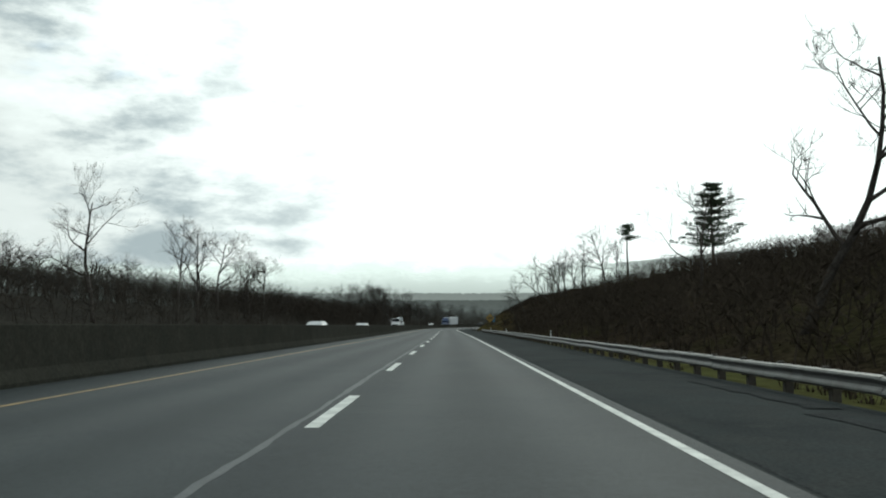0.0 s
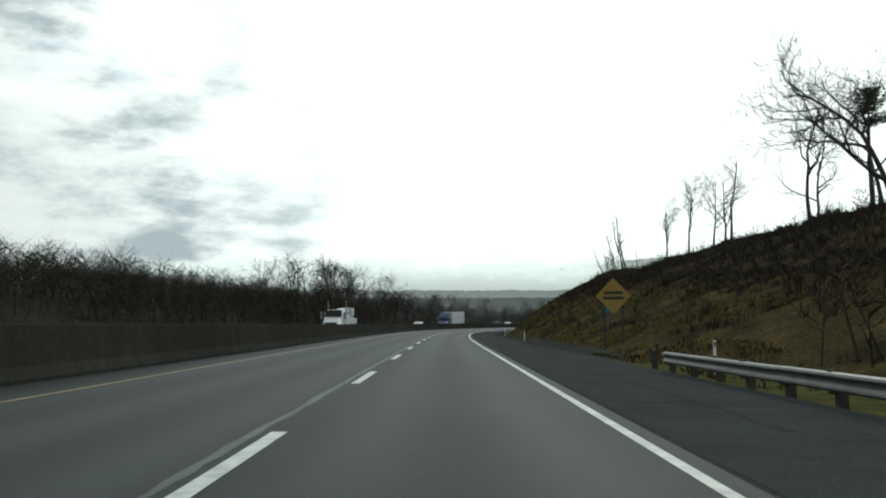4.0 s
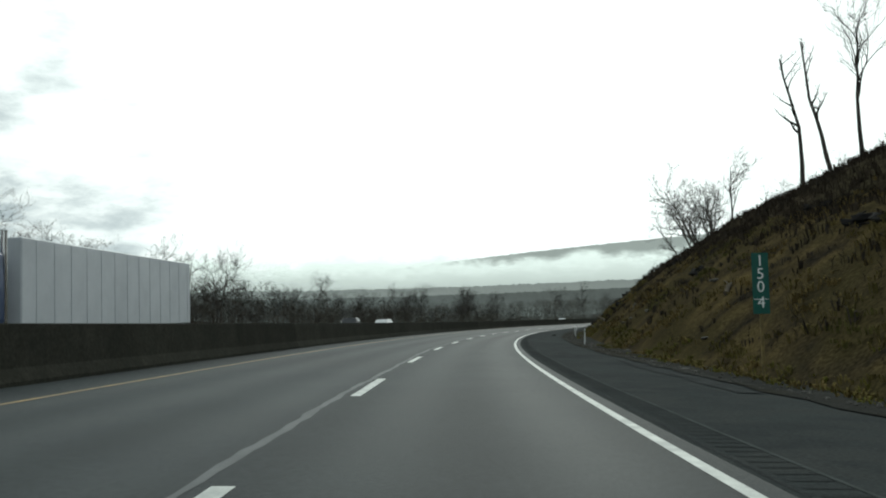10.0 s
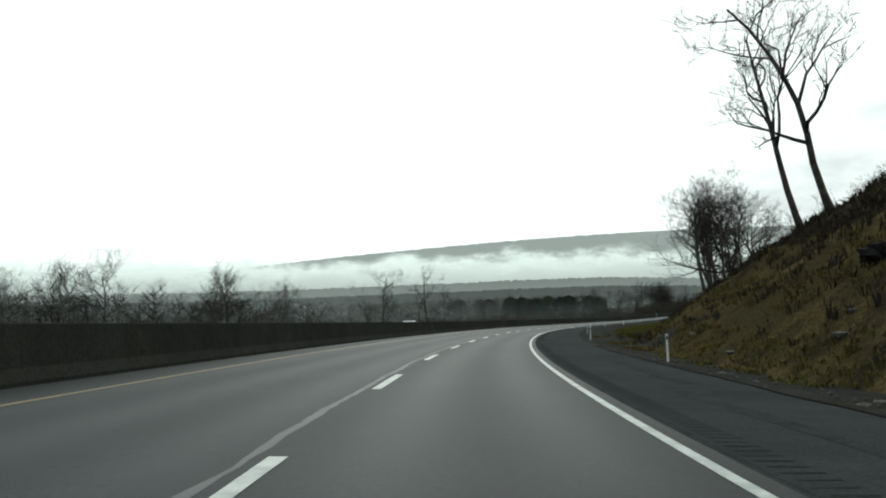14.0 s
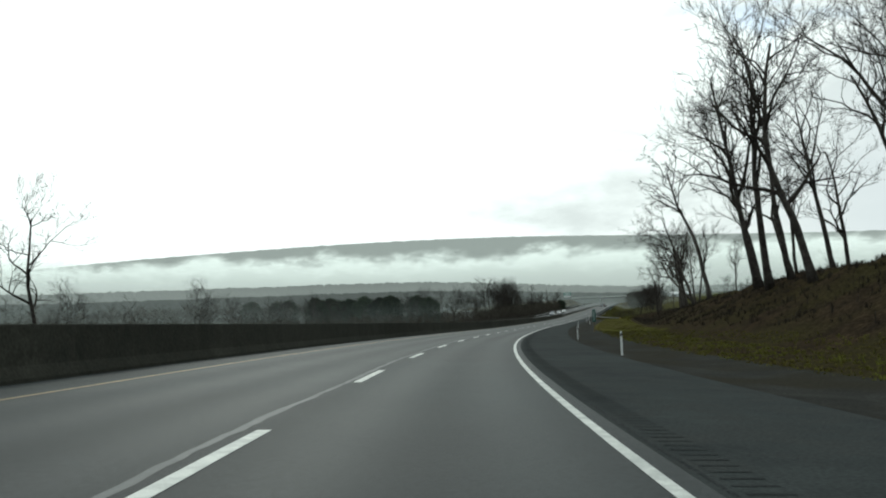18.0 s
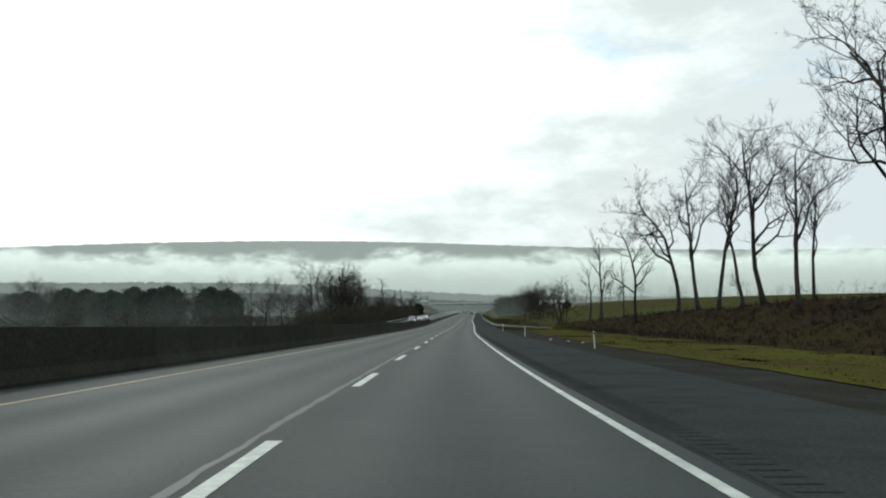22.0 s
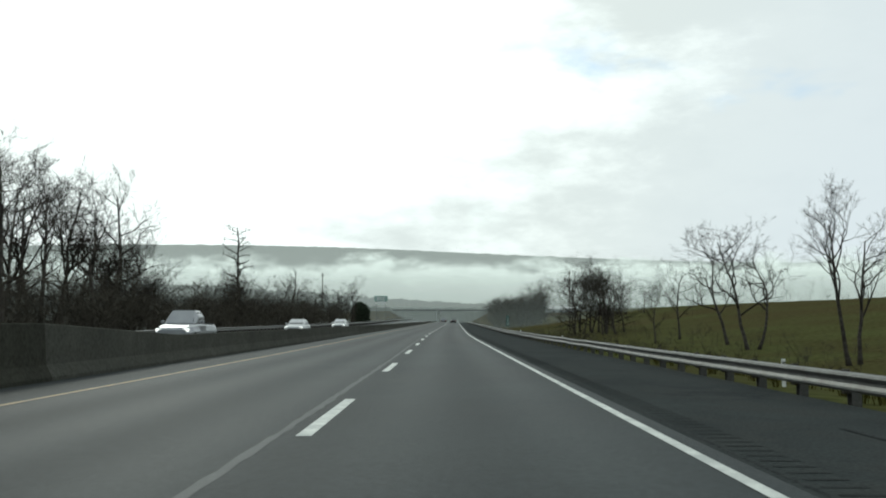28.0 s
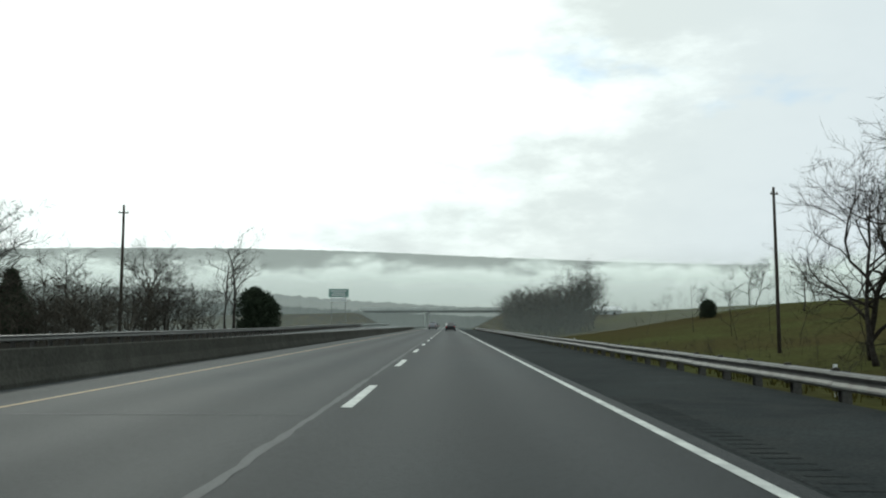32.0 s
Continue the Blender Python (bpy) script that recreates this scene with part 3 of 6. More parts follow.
def land(s, u):
    """Height of the natural ground over the lane's plane."""
    if u >= TOE:
        d = u - TOE
        v, h, m = float(verge_s(s)), float(bank_s(s)), float(pitch_s(s))
        run = abs(h) / m
        e = d - v
        base = -0.05 - 0.10 * min(d, 2.0) if h > 0 else -0.05 - 0.06 * min(d, 2.0)
        if e <= 0:
            return base + 0.05 * wobble(s, u, 3.0) * min(d, 1)
        q = min(e / run, 1.0)
        k = face(s, q)
        z = base + h * k
        if s > 780:
            z += 6.4 * ease((s - 780) / 110) * ease((u - 14) / float(climb_s(s)))
        if e > run:
            z += (e - run) * float(behind_s(s)) * (1 if e - run < 120 else 120 / (e - run))
        rough = min(e, 4.0) / 4.0 * (1.0 if h > 3 else 0.35)
        if h > 3:
            z += rough * q * 0.9 * ledge(k * h / 2.1 + 0.9 * wobble(s, u, 18.0) + s / 90)
        return z + rough * (0.55 * wobble(s, u, 7.0) + 0.28 * wobble(s, u, 2.3) + 0.12 * wobble(s, u, 0.9))
    if u <= -22.5:
        d = -22.5 - u
        lo = float(left_s(s))
        q = min(d / 45.0, 1.0)
        return -0.05 + lo * q * q * (3 - 2 * q) + min(d, 20) / 20 * 0.5 * wobble(s, u, 14.0) + float(hill_s(s)) * ease((-u - 62) / 120)
    return -0.25


def ground_at(s, u):
    x, y, z = at(s, u, land(s, u))
    return float(x), float(y), float(z)


def sheet(name, mat, us, s0, s1, step, label, category, lift=0.0, where=None):
    ss = np.arange(s0, s1 + step / 2, step)
    n = len(us)
    v = [(x, y, z + lift) for x, y, z in (ground_at(float(s), float(u)) for s in ss for u in us)]
    f = [(i * n + k, i * n + k + 1, (i + 1) * n + k + 1, (i + 1) * n + k) for i in range(len(ss) - 1) for k in range(n - 1)
         if where is None or where(float(ss[i]), float(us[k]))]
    me = bpy.data.meshes.new(name)
    me.from_pydata(v, [], f)
    me.materials.append(mat)
    me.polygons.foreach_set("use_smooth", [True] * len(me.polygons))
    me.update()
    return tagged(new(name, me), label, category, kind="structure")


near_u = list(np.arange(TOE, 12, 0.7)) + list(np.arange(12, 32, 1.1)) + [34, 38, 43, 50, 60, 75, 95, 120, 160, 210, 260, 300]
sheet("wood_ground", LITTER, near_u, -160, 140, 1.5, "dark leaf litter under the wooded slope", "ground")
sheet("rail_verge", FIELD, near_u[:4], -160, 159.5, 1.5, "strip of olive grass behind the guardrail", "grass", lift=0.03)
sheet("bank_ground", BANK_SOIL, near_u, 521, 836, 1.5, "low bank of brown soil, leaf litter and dead grass", "ground")
sheet("upper_slope", SLOPE_SOIL, [u for u in near_u if u > 13], 140, 521, 1.5, "upper cut slope covered in dark dead brush and litter", "ground")
sheet("ground", GROUND, [u for u in near_u if u < 14.5], 140, 521, 1.5, "rough cut slope of dry grass, brush and soil beside the motorway", "ground")
sheet("field_ground", FIELD, [TOE, 4.4, 5.4, 7, 9, 11, 14, 18, 24, 32, 40, 48, 56, 64, 74, 84, 96, 110, 125, 150, 200, 260, 320], 836, 2600, 6, "olive green winter pasture sloping away from the road", "field")
sheet("ground_west", WOOD_FLOOR, [-700, -500, -340, -240, -170, -120, -90, -70, -55, -45, -38, -32, -27, -24, -22.4], -160, 2600, 6, "brown wooded valley ground beyond the far carriageway", "ground")

sheet("gravel_verge", GRAVEL, near_u[:7], 477.5, 801.5, 1.5, "dark gravel verge beside the hard shoulder", "gravel", lift=0.03)
lawn = [u for u in near_u if 6.5 < u < 15]


def mown(s, u):
    """Ragged spread of the mown grass, thin at its start and its edges."""
    return wobble(s, u * 2.2, 7.0) + 0.6 * wobble(s, u * 2, 2.5) > -0.55 + 0.09 * abs(u - 9.5) + max(0.0, (690 - s) / 90)


sheet("verge_lawn", LAWN, lawn, 644, 836, 1.5, "yellowish green mown grass between the gravel and the bank", "grass", lift=0.06, where=mown)
sheet("ditch", GRAVEL, near_u[:4], 159.5, 477.5, 1.5, "strip of dark wet grit and soil at the foot of the cut", "gravel", lift=0.03)
ribbon("road", ASPHALT, [-10.3, -7.85, -3.66, 0.25], [0, 0, 0, 0], -160, 2600, 2.0, "damp grey asphalt carriageway with two lanes", "road")
ribbon("road_shoulder", SHOULDER, [0.25, 1.8, TOE + 0.25], [0, 0, -0.02], -160, 2600, 2.0, "dark patched asphalt hard shoulder", "road shoulder")
ribbon("opposite_road", ASPHALT, [-22.6, -18.5, -10.7], [-0.03, -0.01, 0], -160, 2600, 2.0, "grey asphalt carriageway for oncoming traffic", "road")
far = Geo()
for i in range(48):
    a0, a1 = 2 * math.pi * i / 48, 2 * math.pi * (i + 1) / 48
    far.add([(4700 * math.cos(a0), 4700 * math.sin(a0), 0), (4700 * math.cos(a1), 4700 * math.sin(a1), 0), (0, 0, 0)], [(0, 1, 2)])
plain = tagged(new("valley_floor", far.mesh("valley_floor", GROUND)), "broad brown valley floor reaching the hills", "ground", kind="structure")
plain.location = (150, 600, -26)

# ---------------------------------------------------------------- road markings
ribbon("edge_line", WHITE_LINE, [-0.085, 0.04], [0.005, 0.005], -160, 1900, 2.0, "solid white edge line on asphalt", "road marking")
ribbon("yellow_line", YELLOW_LINE, [-8.62, -8.50], [0.005, 0.005], -160, 1900, 2.0, "solid yellow edge line beside the median barrier", "road marking")
ribbon("opposite_edge_line", WHITE_LINE, [-18.7, -18.55], [0.005, 0.005], -160, 1900, 3.0, "solid white line on the opposite carriageway", "road marking")
ribbon("opposite_yellow_line", YELLOW_LINE, [-11.75, -11.6], [0.005, 0.005], -160, 1900, 3.0, "solid yellow line on the opposite carriageway", "road marking")


def patch(mat, u0, u1, s0, s1, up, n=4, jag=0.0, rng=None):
    g = Geo()
    v = []
    for i in range(n + 1):
        s = s0 + (s1 - s0) * i / n
        a = rng.uniform(-jag, jag) if rng else 0
        b = rng.uniform(-jag, jag) if rng else 0
        for u in (u0 + a, u1 + b):
            x, y, z = at(s, u, up)
            v.append((float(x), float(y), float(z)))
    g.add(v, [(2 * i, 2 * i + 1, 2 * i + 3, 2 * i + 2) for i in range(n)])
    return g


lane_u = curve([(-160, -3.76), (80, -3.76), (230, -3.71), (380, -3.66), (560, -3.66), (640, -3.68), (730, -3.69), (860, -3.71), (1900, -3.71)])
DASH0 = 0.807 * PERIOD
markings = tagged(new("lane_markings"), "row of worn white dashes between the lanes", "road marking", kind="structure")
rng = random.Random(5)
k = -8
while DASH0 + k * PERIOD < 1900:
    s = DASH0 + k * PERIOD
    c = float(lane_u(s))
    part("lane_dash", patch(WHITE_LINE, c - 0.085, c + 0.085, s, s + 4.45, 0.006, 3, 0.008, rng), WHITE_LINE, markings)
    k += 1

# ---------------------------------------------------------------- median barrier
TALL_END = 892.0
low_s = curve([(880, 0.82), (930, 0.80), (990, 0.74), (1040, 0.68), (2600, 0.68)])


def barrier_unit(s0, s1, h0, h1):
    """One cast section, its ends square to the road."""
    g = Geo()
    v = []
    for s, h in ((s0, h0), ((s0 + s1) / 2, (h0 + h1) / 2), (s1, h1)):
        for u, z in ((-0.30, -0.05), (-0.30, 0.08), (-0.17, 0.33), (-0.10, h - 0.02), (-0.08, h), (0.08, h), (0.10, h - 0.02), (0.17, 0.33), (0.30, 0.08), (0.30, -0.05)):
            v.append(tuple(float(c) for c in at(s, -10.5 + u, z)))
    n = 10
    f = [tuple(range(n - 1, -1, -1)), tuple(range(2 * n, 3 * n))] + [(k * n + i, k * n + (i + 1) % n, k * n + (i + 1) % n + n, k * n + i + n) for k in range(2) for i in range(n)]
    g.add(v, f)
    return g


barrier = tagged(new("median_barrier"), "long weathered concrete median barrier between the carriageways", "barrier", kind="structure")
UNIT = 9.15
s = -150.0
while s < 1900:
    h0, h1 = (1.17 if k < TALL_END else float(low_s(k)) for k in (s, s + UNIT))
    part("barrier_segment", barrier_unit(s, s + UNIT, h0, h1), CONCRETE if s < TALL_END - UNIT else CONCRETE_NEW, barrier)
    s += UNIT


# ---------------------------------------------------------------- guardrails
def rail_beam(length):
    g = Geo()
    prof = [(0.0, -0.145), (-0.045, -0.13), (-0.062, -0.10), (-0.056, -0.07), (-0.02, -0.02), (-0.02, 0.02), (-0.062, 0.06), (-0.08, 0.09), (-0.066, 0.125), (0.0, 0.145)]
    front = [(x, z) for x, z in prof]
    back = [(x + 0.012, z) for x, z in reversed(prof)]
    ring = front + back
    n = len(ring)
    v = [(x, -0.05, z) for x, z in ring] + [(x, length + 0.05, z) for x, z in ring]
    f = [tuple(range(n - 1, -1, -1)), tuple(range(n, 2 * n))] + [(i, (i + 1) % n, (i + 1) % n + n, i + n) for i in range(n)]
    g.add(v, f)
    return g.mesh("rail_beam", STEEL)


POST_GAP = 1.905
BEAM = rail_beam(2 * POST_GAP)
post_geo = Geo()
for x0, x1, y0, y1 in ((0.0, 0.15, -0.075, -0.067), (0.0, 0.15, 0.067, 0.075), (0.071, 0.079, -0.067, 0.067)):
    post_geo.box(x0, x1, y0, y1, -0.75, 0.67)
POST = post_geo.mesh("rail_post", POST_STEEL)
wood_geo = Geo()
wood_geo.box(0.0, 0.15, -0.075, 0.075, -0.75, 0.67, 0.012)
TIMBER = wood_geo.mesh("rail_post", WOOD_POST)
block_geo = Geo()
block_geo.box(-0.10, 0.0, -0.06, 0.06, 0.36, 0.72, 0.01)
BLOCK = block_geo.mesh("blockout", WOOD_POST)


def guardrail(s0, s1, u, label, side=1, timber=False, flare=0.0, low=0.0):
    thing = tagged(new("guardrail"), label, "guardrail", kind="")
    x, y, z = at(s0, u)
    thing.matrix_world = pose(float(x), float(y), float(z), 0, 0, bearing(s0))
    inv = thing.matrix_world.inverted()
    rg = random.Random(int(s0) + 7)

    def place(ob, m):
        ob.matrix_basis = inv @ m

    n = int((s1 - s0) / POST_GAP)
    for i in range(n + 1):
        s = s0 + i * POST_GAP
        du = flare * max(0, 1 - i / 18) ** 2
        x, y, z = at(s, u + du, -low - 0.045 * du)
        m = pose(float(x), float(y), float(z) - 0.12, 0, rg.uniform(-2, 2), bearing(s) + (180 if side < 0 else 0))
        p = part("rail_post", TIMBER if timber else POST, None, thing)
        place(p, m)
        b = part("blockout", BLOCK, None, thing)
        place(b, m)
        if i % 2 == 0 and i < n - 1:
            s2 = s + 2 * POST_GAP
            du2 = flare * max(0, 1 - (i + 2) / 18) ** 2
            x2, y2, z2 = at(s2, u + du2, -low - 0.045 * du2)
            off = -0.10 * side
            c = math.radians(bearing(s))
            b = part("rail_beam", BEAM, None, thing)
            lift = 0.42 + rg.uniform(-0.012, 0.012)
            wx, wy = off * math.cos(c), off * math.sin(c)
            if side > 0:
                mm = pose(float(x) + wx, float(y) + wy, float(z) + lift, math.degrees(math.atan2(float(z2 - z), 2 * POST_GAP)), 0, -math.degrees(math.atan2(float(x2 - x), float(y2 - y))))
            else:
                mm = pose(float(x2) + wx, float(y2) + wy, float(z2) + lift, -math.degrees(math.atan2(float(z2 - z), 2 * POST_GAP)), 0, 180 - math.degrees(math.atan2(float(x2 - x), float(y2 - y))))
            place(b, mm)
    if flare:
        x, y, z = at(s0, u + flare, -low - 0.045 * flare)
        g = Geo()
        g.box(-0.22, 0.06, -0.12, -0.10, 0.10, 0.62, 0.01)
        place(part("end_marker", g, SIGN_YELLOW, thing, "dull yellow end marker"), pose(float(x), float(y), float(z), 0, 0, bearing(s0)))
    return thing


guardrail(-30, 152, 3.75, "galvanised steel guardrail on timber posts below a wooded slope", timber=True, low=0.09)
guardrail(805, 1190, 3.75, "shiny galvanised steel guardrail beside fields", flare=7.6, low=0.11)
guardrail(900, 1290, -22.2, "steel guardrail on the far side of the opposite carriageway", side=-1, low=-0.14)
guardrail(180, 222, -22.2, "steel guardrail on the far side of the opposite carriageway", side=-1)


# ---------------------------------------------------------------- trees
def flat_stem(vs, fs, p, q, w, rgv):
    """A thin tapered blade, three-sided, from p to q."""
    o = len(vs)
    dx, dy = rgv.uniform(-1, 1), rgv.uniform(-1, 1)
    n = math.hypot(dx, dy) or 1
    dx, dy = dx / n * w, dy / n * w
    vs += [(p[0] - dx, p[1] - dy, p[2]), (p[0] + dx, p[1] + dy, p[2]), (p[0] - dy, p[1] + dx, p[2]), q]
    fs += [(o, o + 1, o + 3), (o + 1, o + 2, o + 3), (o + 2, o, o + 3)]


def blade(vs, fs, p, q, w, rgv):
    """A fine twig: one thin tapered sliver from p to q."""
    o = len(vs)
    dx, dy, dz = rgv.uniform(-1, 1) * w, rgv.uniform(-1, 1) * w, rgv.uniform(-1, 1) * w
    vs += [(p[0] - dx, p[1] - dy, p[2] - dz), (p[0] + dx, p[1] + dy, p[2] + dz), q]
    fs += [(o, o + 1, o + 2)]


def grow(seed, levels=4, spread=38, kids=(9, 5, 4, 3), straight=0.8, first=0.32, broken=False, reach=0.46, twig=0.011, twigs=7, slim=False, rise=0.10):
    """Trunk and crown geometry of a bare broadleaf tree ten metres high: limbs that fork and turn upward, then a haze of fine twigs."""
    rg = random.Random(seed)
    trunk, crown = Geo(), Geo()

    def spray(b, d, length):
        e = b + (d * 0.9 + Vector((rg.gauss(0, 0.5), rg.gauss(0, 0.5), rg.gauss(0.28, 0.35)))).normalized() * length
        blade(crown.v, crown.f, tuple(b), tuple(e), twig, rg)
        for _ in range(2):
            m = b.lerp(e, rg.uniform(0.25, 0.8))
            f = m + ((e - b).normalized() * 0.8 + Vector((rg.gauss(0, 0.6), rg.gauss(0, 0.6), rg.gauss(0.15, 0.45)))).normalized() * length * rg.uniform(0.3, 0.6)
            blade(crown.v, crown.f, tuple(m), tuple(f), twig * 0.65, rg)

    def limb(p, d, length, r, level):
        n = (8, 6, 4, 3, 3)[level]
        pts, rad = [p.copy()], [r]
        dd = d.copy()
        for i in range(n):
            bend = (1 - straight) * (0.55 if level == 0 else 1.15)
            lift = 0.10 if level == 0 else rise * (1.0 - dd.z)
            dd = (dd + Vector((rg.gauss(0, bend), rg.gauss(0, bend), rg.gauss(lift, bend * 0.6)))).normalized()
            pts.append(pts[-1] + dd * (length / n))
            rad.append(max(r * (1 - (i + 1) / n * (0.80 if level else 0.74)), 0.006))
        if level == 0:
            trunk.tube(pts, [rad[0] * 1.4] + rad[1:], 8)
        else:
            crown.tube(pts, rad, 3 if slim or level > 2 else (7, 5, 4)[level], cap=False)
        if level + 1 >= levels:
            for j in range(twigs):
                q = 0.08 + 0.92 * (j + rg.random()) / twigs
                i = min(int(q * n), n - 1)
                spray(pts[i].lerp(pts[i + 1], q * n - i), (pts[i + 1] - pts[i]).normalized(), length * rg.uniform(0.35, 0.75))
            return
        k = kids[level]
        for j in range(k):
            lo = first if level == 0 else 0.28
            q = lo + (1 - lo) * (j + rg.random() * 0.9) / k
            i = min(int(q * n), n - 1)
            a = q * n - i
            base = pts[i].lerp(pts[i + 1], a)
            br = (rad[i] * (1 - a) + rad[i + 1] * a)
            along = (pts[i + 1] - pts[i]).normalized()
            side = along.orthogonal()
            side.rotate(Matrix.Rotation(rg.uniform(0, 6.283), 3, along))
            w = math.radians(rg.gauss(spread, 9))
            out = (along * math.cos(w) + side * math.sin(w) + Vector((0, 0, 0.10))).normalized()
            limb(base, out, length * reach * rg.uniform(0.7, 1.2) * (1.20 - 0.50 * q if level == 0 else 1), br * rg.uniform(0.60, 0.82), level + 1)

    if broken:
        levels = 3
    limb(Vector((0, 0, -0.3)), Vector((rg.gauss(0, 0.05), rg.gauss(0, 0.05), 1)).normalized(), 10.3 if not broken else 8.5, 0.18 if not broken else 0.15, 0)
    return trunk, crown


def tree(seed, label, **kw):
    t, c = grow(seed, **kw)
    holder = tagged(new("bare_tree"), label, "tree")
    part("trunk", t, BARK, holder, smooth=True)
    part("crown", c, TWIG, holder)
    return holder


GREY_LABEL = "tall leafless grey tree with spreading bare twigs"
WOODS_LABEL = "round-crowned leafless tree in the woods"
KINDS = [tree(11, GREY_LABEL, spread=34, first=0.38), tree(12, GREY_LABEL, spread=42, first=0.30), tree(13, GREY_LABEL, spread=27, first=0.45, straight=0.84),
         tree(14, GREY_LABEL, spread=46, first=0.32, kids=(10, 5, 4, 3)), tree(15, GREY_LABEL, spread=32, first=0.52, straight=0.76), tree(16, GREY_LABEL, spread=38, first=0.40, straight=0.72),
         tree(17, "slender dying tree with few short bare branches", broken=True, kids=(8, 4), spread=46, first=0.42, reach=0.22, straight=0.86, twigs=4),
         tree(18, "leaning bare tree with a long clear trunk", spread=30, first=0.60, straight=0.78, reach=0.38),
         tree(19, "bushy many-branched leafless tree", spread=46, first=0.10, kids=(12, 6, 4, 3), straight=0.72, reach=0.52), tree(20, "bushy many-branched leafless tree", spread=40, first=0.12, kids=(12, 6, 4, 3), straight=0.70, reach=0.54),
         tree(23, WOODS_LABEL, levels=3, spread=44, first=0.28, kids=(14, 8), straight=0.76, reach=0.50, twigs=11, twig=0.014, slim=True),
         tree(24, WOODS_LABEL, levels=3, spread=38, first=0.34, kids=(13, 8), straight=0.76, reach=0.48, twigs=11, twig=0.014, slim=True),
         tree(25, WOODS_LABEL, levels=3, spread=52, first=0.24, kids=(15, 7), straight=0.74, reach=0.46, twigs=11, twig=0.014, slim=True),
         tree(26, "tall narrow leafless tree with short level branches", levels=3, spread=68, first=0.16, kids=(34, 6), straight=0.84, reach=0.20, twig=0.012, twigs=6, rise=0.0),
         tree(27, "tall slender bare tree with a few upright forks", kids=(6, 4, 3), spread=24, first=0.50, reach=0.34, straight=0.84, twigs=6)]


def plant(kind, s, u, height, turn=0.0, lean=0.0, over=0.0, name=None, label=""):
    """Stands one of the tree kinds on the ground. lean: degrees towards the road, over: degrees along it."""
    x, y, z = ground_at(s, u)
    m = pose(x, y, z, 0, 0, bearing(s)) @ pose(0, 0, 0, over, -lean, 0) @ pose(0, 0, 0, 0, 0, turn) @ Matrix.Scale(height / 10, 4)
    ob = copy_thing(KINDS[kind], m)
    if label:
        ob["label"] = label
    return ob


def thicket(name, mat, spots, label, category, seed, arms=14, stem=0.05, crownw=0.5):
    """Many small bare stems with side shoots in one object. spots: (x, y, z, height)."""
    rg = random.Random(seed)
    vs, fs = [], []
    for x, y, z, h in spots:
        lx, ly = rg.gauss(0, 0.20) * h, rg.gauss(0, 0.20) * h
        top = (x + lx, y + ly, z + h)
        flat_stem(vs, fs, (x, y, z - 0.2), top, stem * h * 0.07 + 0.012, rg)
        for j in range(arms):
            q = rg.uniform(0.12, 0.97)
            b = (x + lx * q, y + ly * q, z + h * q)
            a = rg.uniform(0, 6.283)
            ln = h * crownw * (0.30 + 0.70 * math.sin(3.0 * min(q + 0.1, 1.0))) * rg.uniform(0.5, 1.1)
            e = (b[0] + math.cos(a) * ln * 0.75, b[1] + math.sin(a) * ln * 0.75, b[2] + ln * rg.uniform(0.2, 0.8))
            blade(vs, fs, b, e, stem * h * 0.055 + 0.007, rg)
            for _ in range(3):
                q2 = rg.uniform(0.25, 0.95)
                c = tuple(b[i] + (e[i] - b[i]) * q2 for i in range(3))
                a2 = a + rg.uniform(-1.5, 1.5)
                l2 = ln * rg.uniform(0.35, 0.7)
                blade(vs, fs, c, (c[0] + math.cos(a2) * l2 * 0.7, c[1] + math.sin(a2) * l2 * 0.7, c[2] + l2 * rg.uniform(0.1, 0.9)), stem * h * 0.030 + 0.007, rg)
    me = bpy.data.meshes.new(name)
    me.from_pydata(vs, [], fs)
    me.materials.append(mat)
    me.update()
    return tagged(new(name, me), label, category, kind="stuff")


def spots(n, s0, s1, u0, u1, h0, h1, seed, power=1.0):
    rg = random.Random(seed)
    out = []
    for _ in range(n):
        s, u = rg.uniform(s0, s1), u0 + (u1 - u0) * rg.random() ** power
        x, y, z = ground_at(s, u)
        out.append((x, y, z, rg.uniform(h0, h1)))
    return out


# wooded slope above the first guardrail, and scrub along the crest of the cut
thicket("slope_woods", SLOPE_BRUSH, spots(3900, 12, 148, 6.0, 52, 1.3, 3.2, 31, 0.9) + spots(300, 146, 172, 16, 52, 1.2, 2.6, 61, 0.9), "dense dark thicket of leafless saplings on the slope", "thicket", 1, arms=12, stem=0.19)
thicket("slope_scrub", BRUSH, spots(900, 165, 500, 20, 60, 0.6, 2.2, 32, 1.6), "low leafless scrub along the crest of the cut", "scrub", 2, arms=10, stem=0.08)
thicket("slope_shrubs", BRUSH, spots(1300, 170, 500, 11, 24, 0.35, 1.1, 40, 0.6), "dark low shrubs on the upper part of the cut", "scrub", 10, arms=9, stem=0.10)
thicket("toe_brush", BRUSH, [q for q in spots(4200, 200, 490, 5.8, 16, 0.18, 0.55, 45, 0.8) if wobble(q[0] + 40, q[1], 5.5) > 0.06], "dark tangled brush on the lower part of the cut", "scrub", 15, arms=9, stem=0.22)
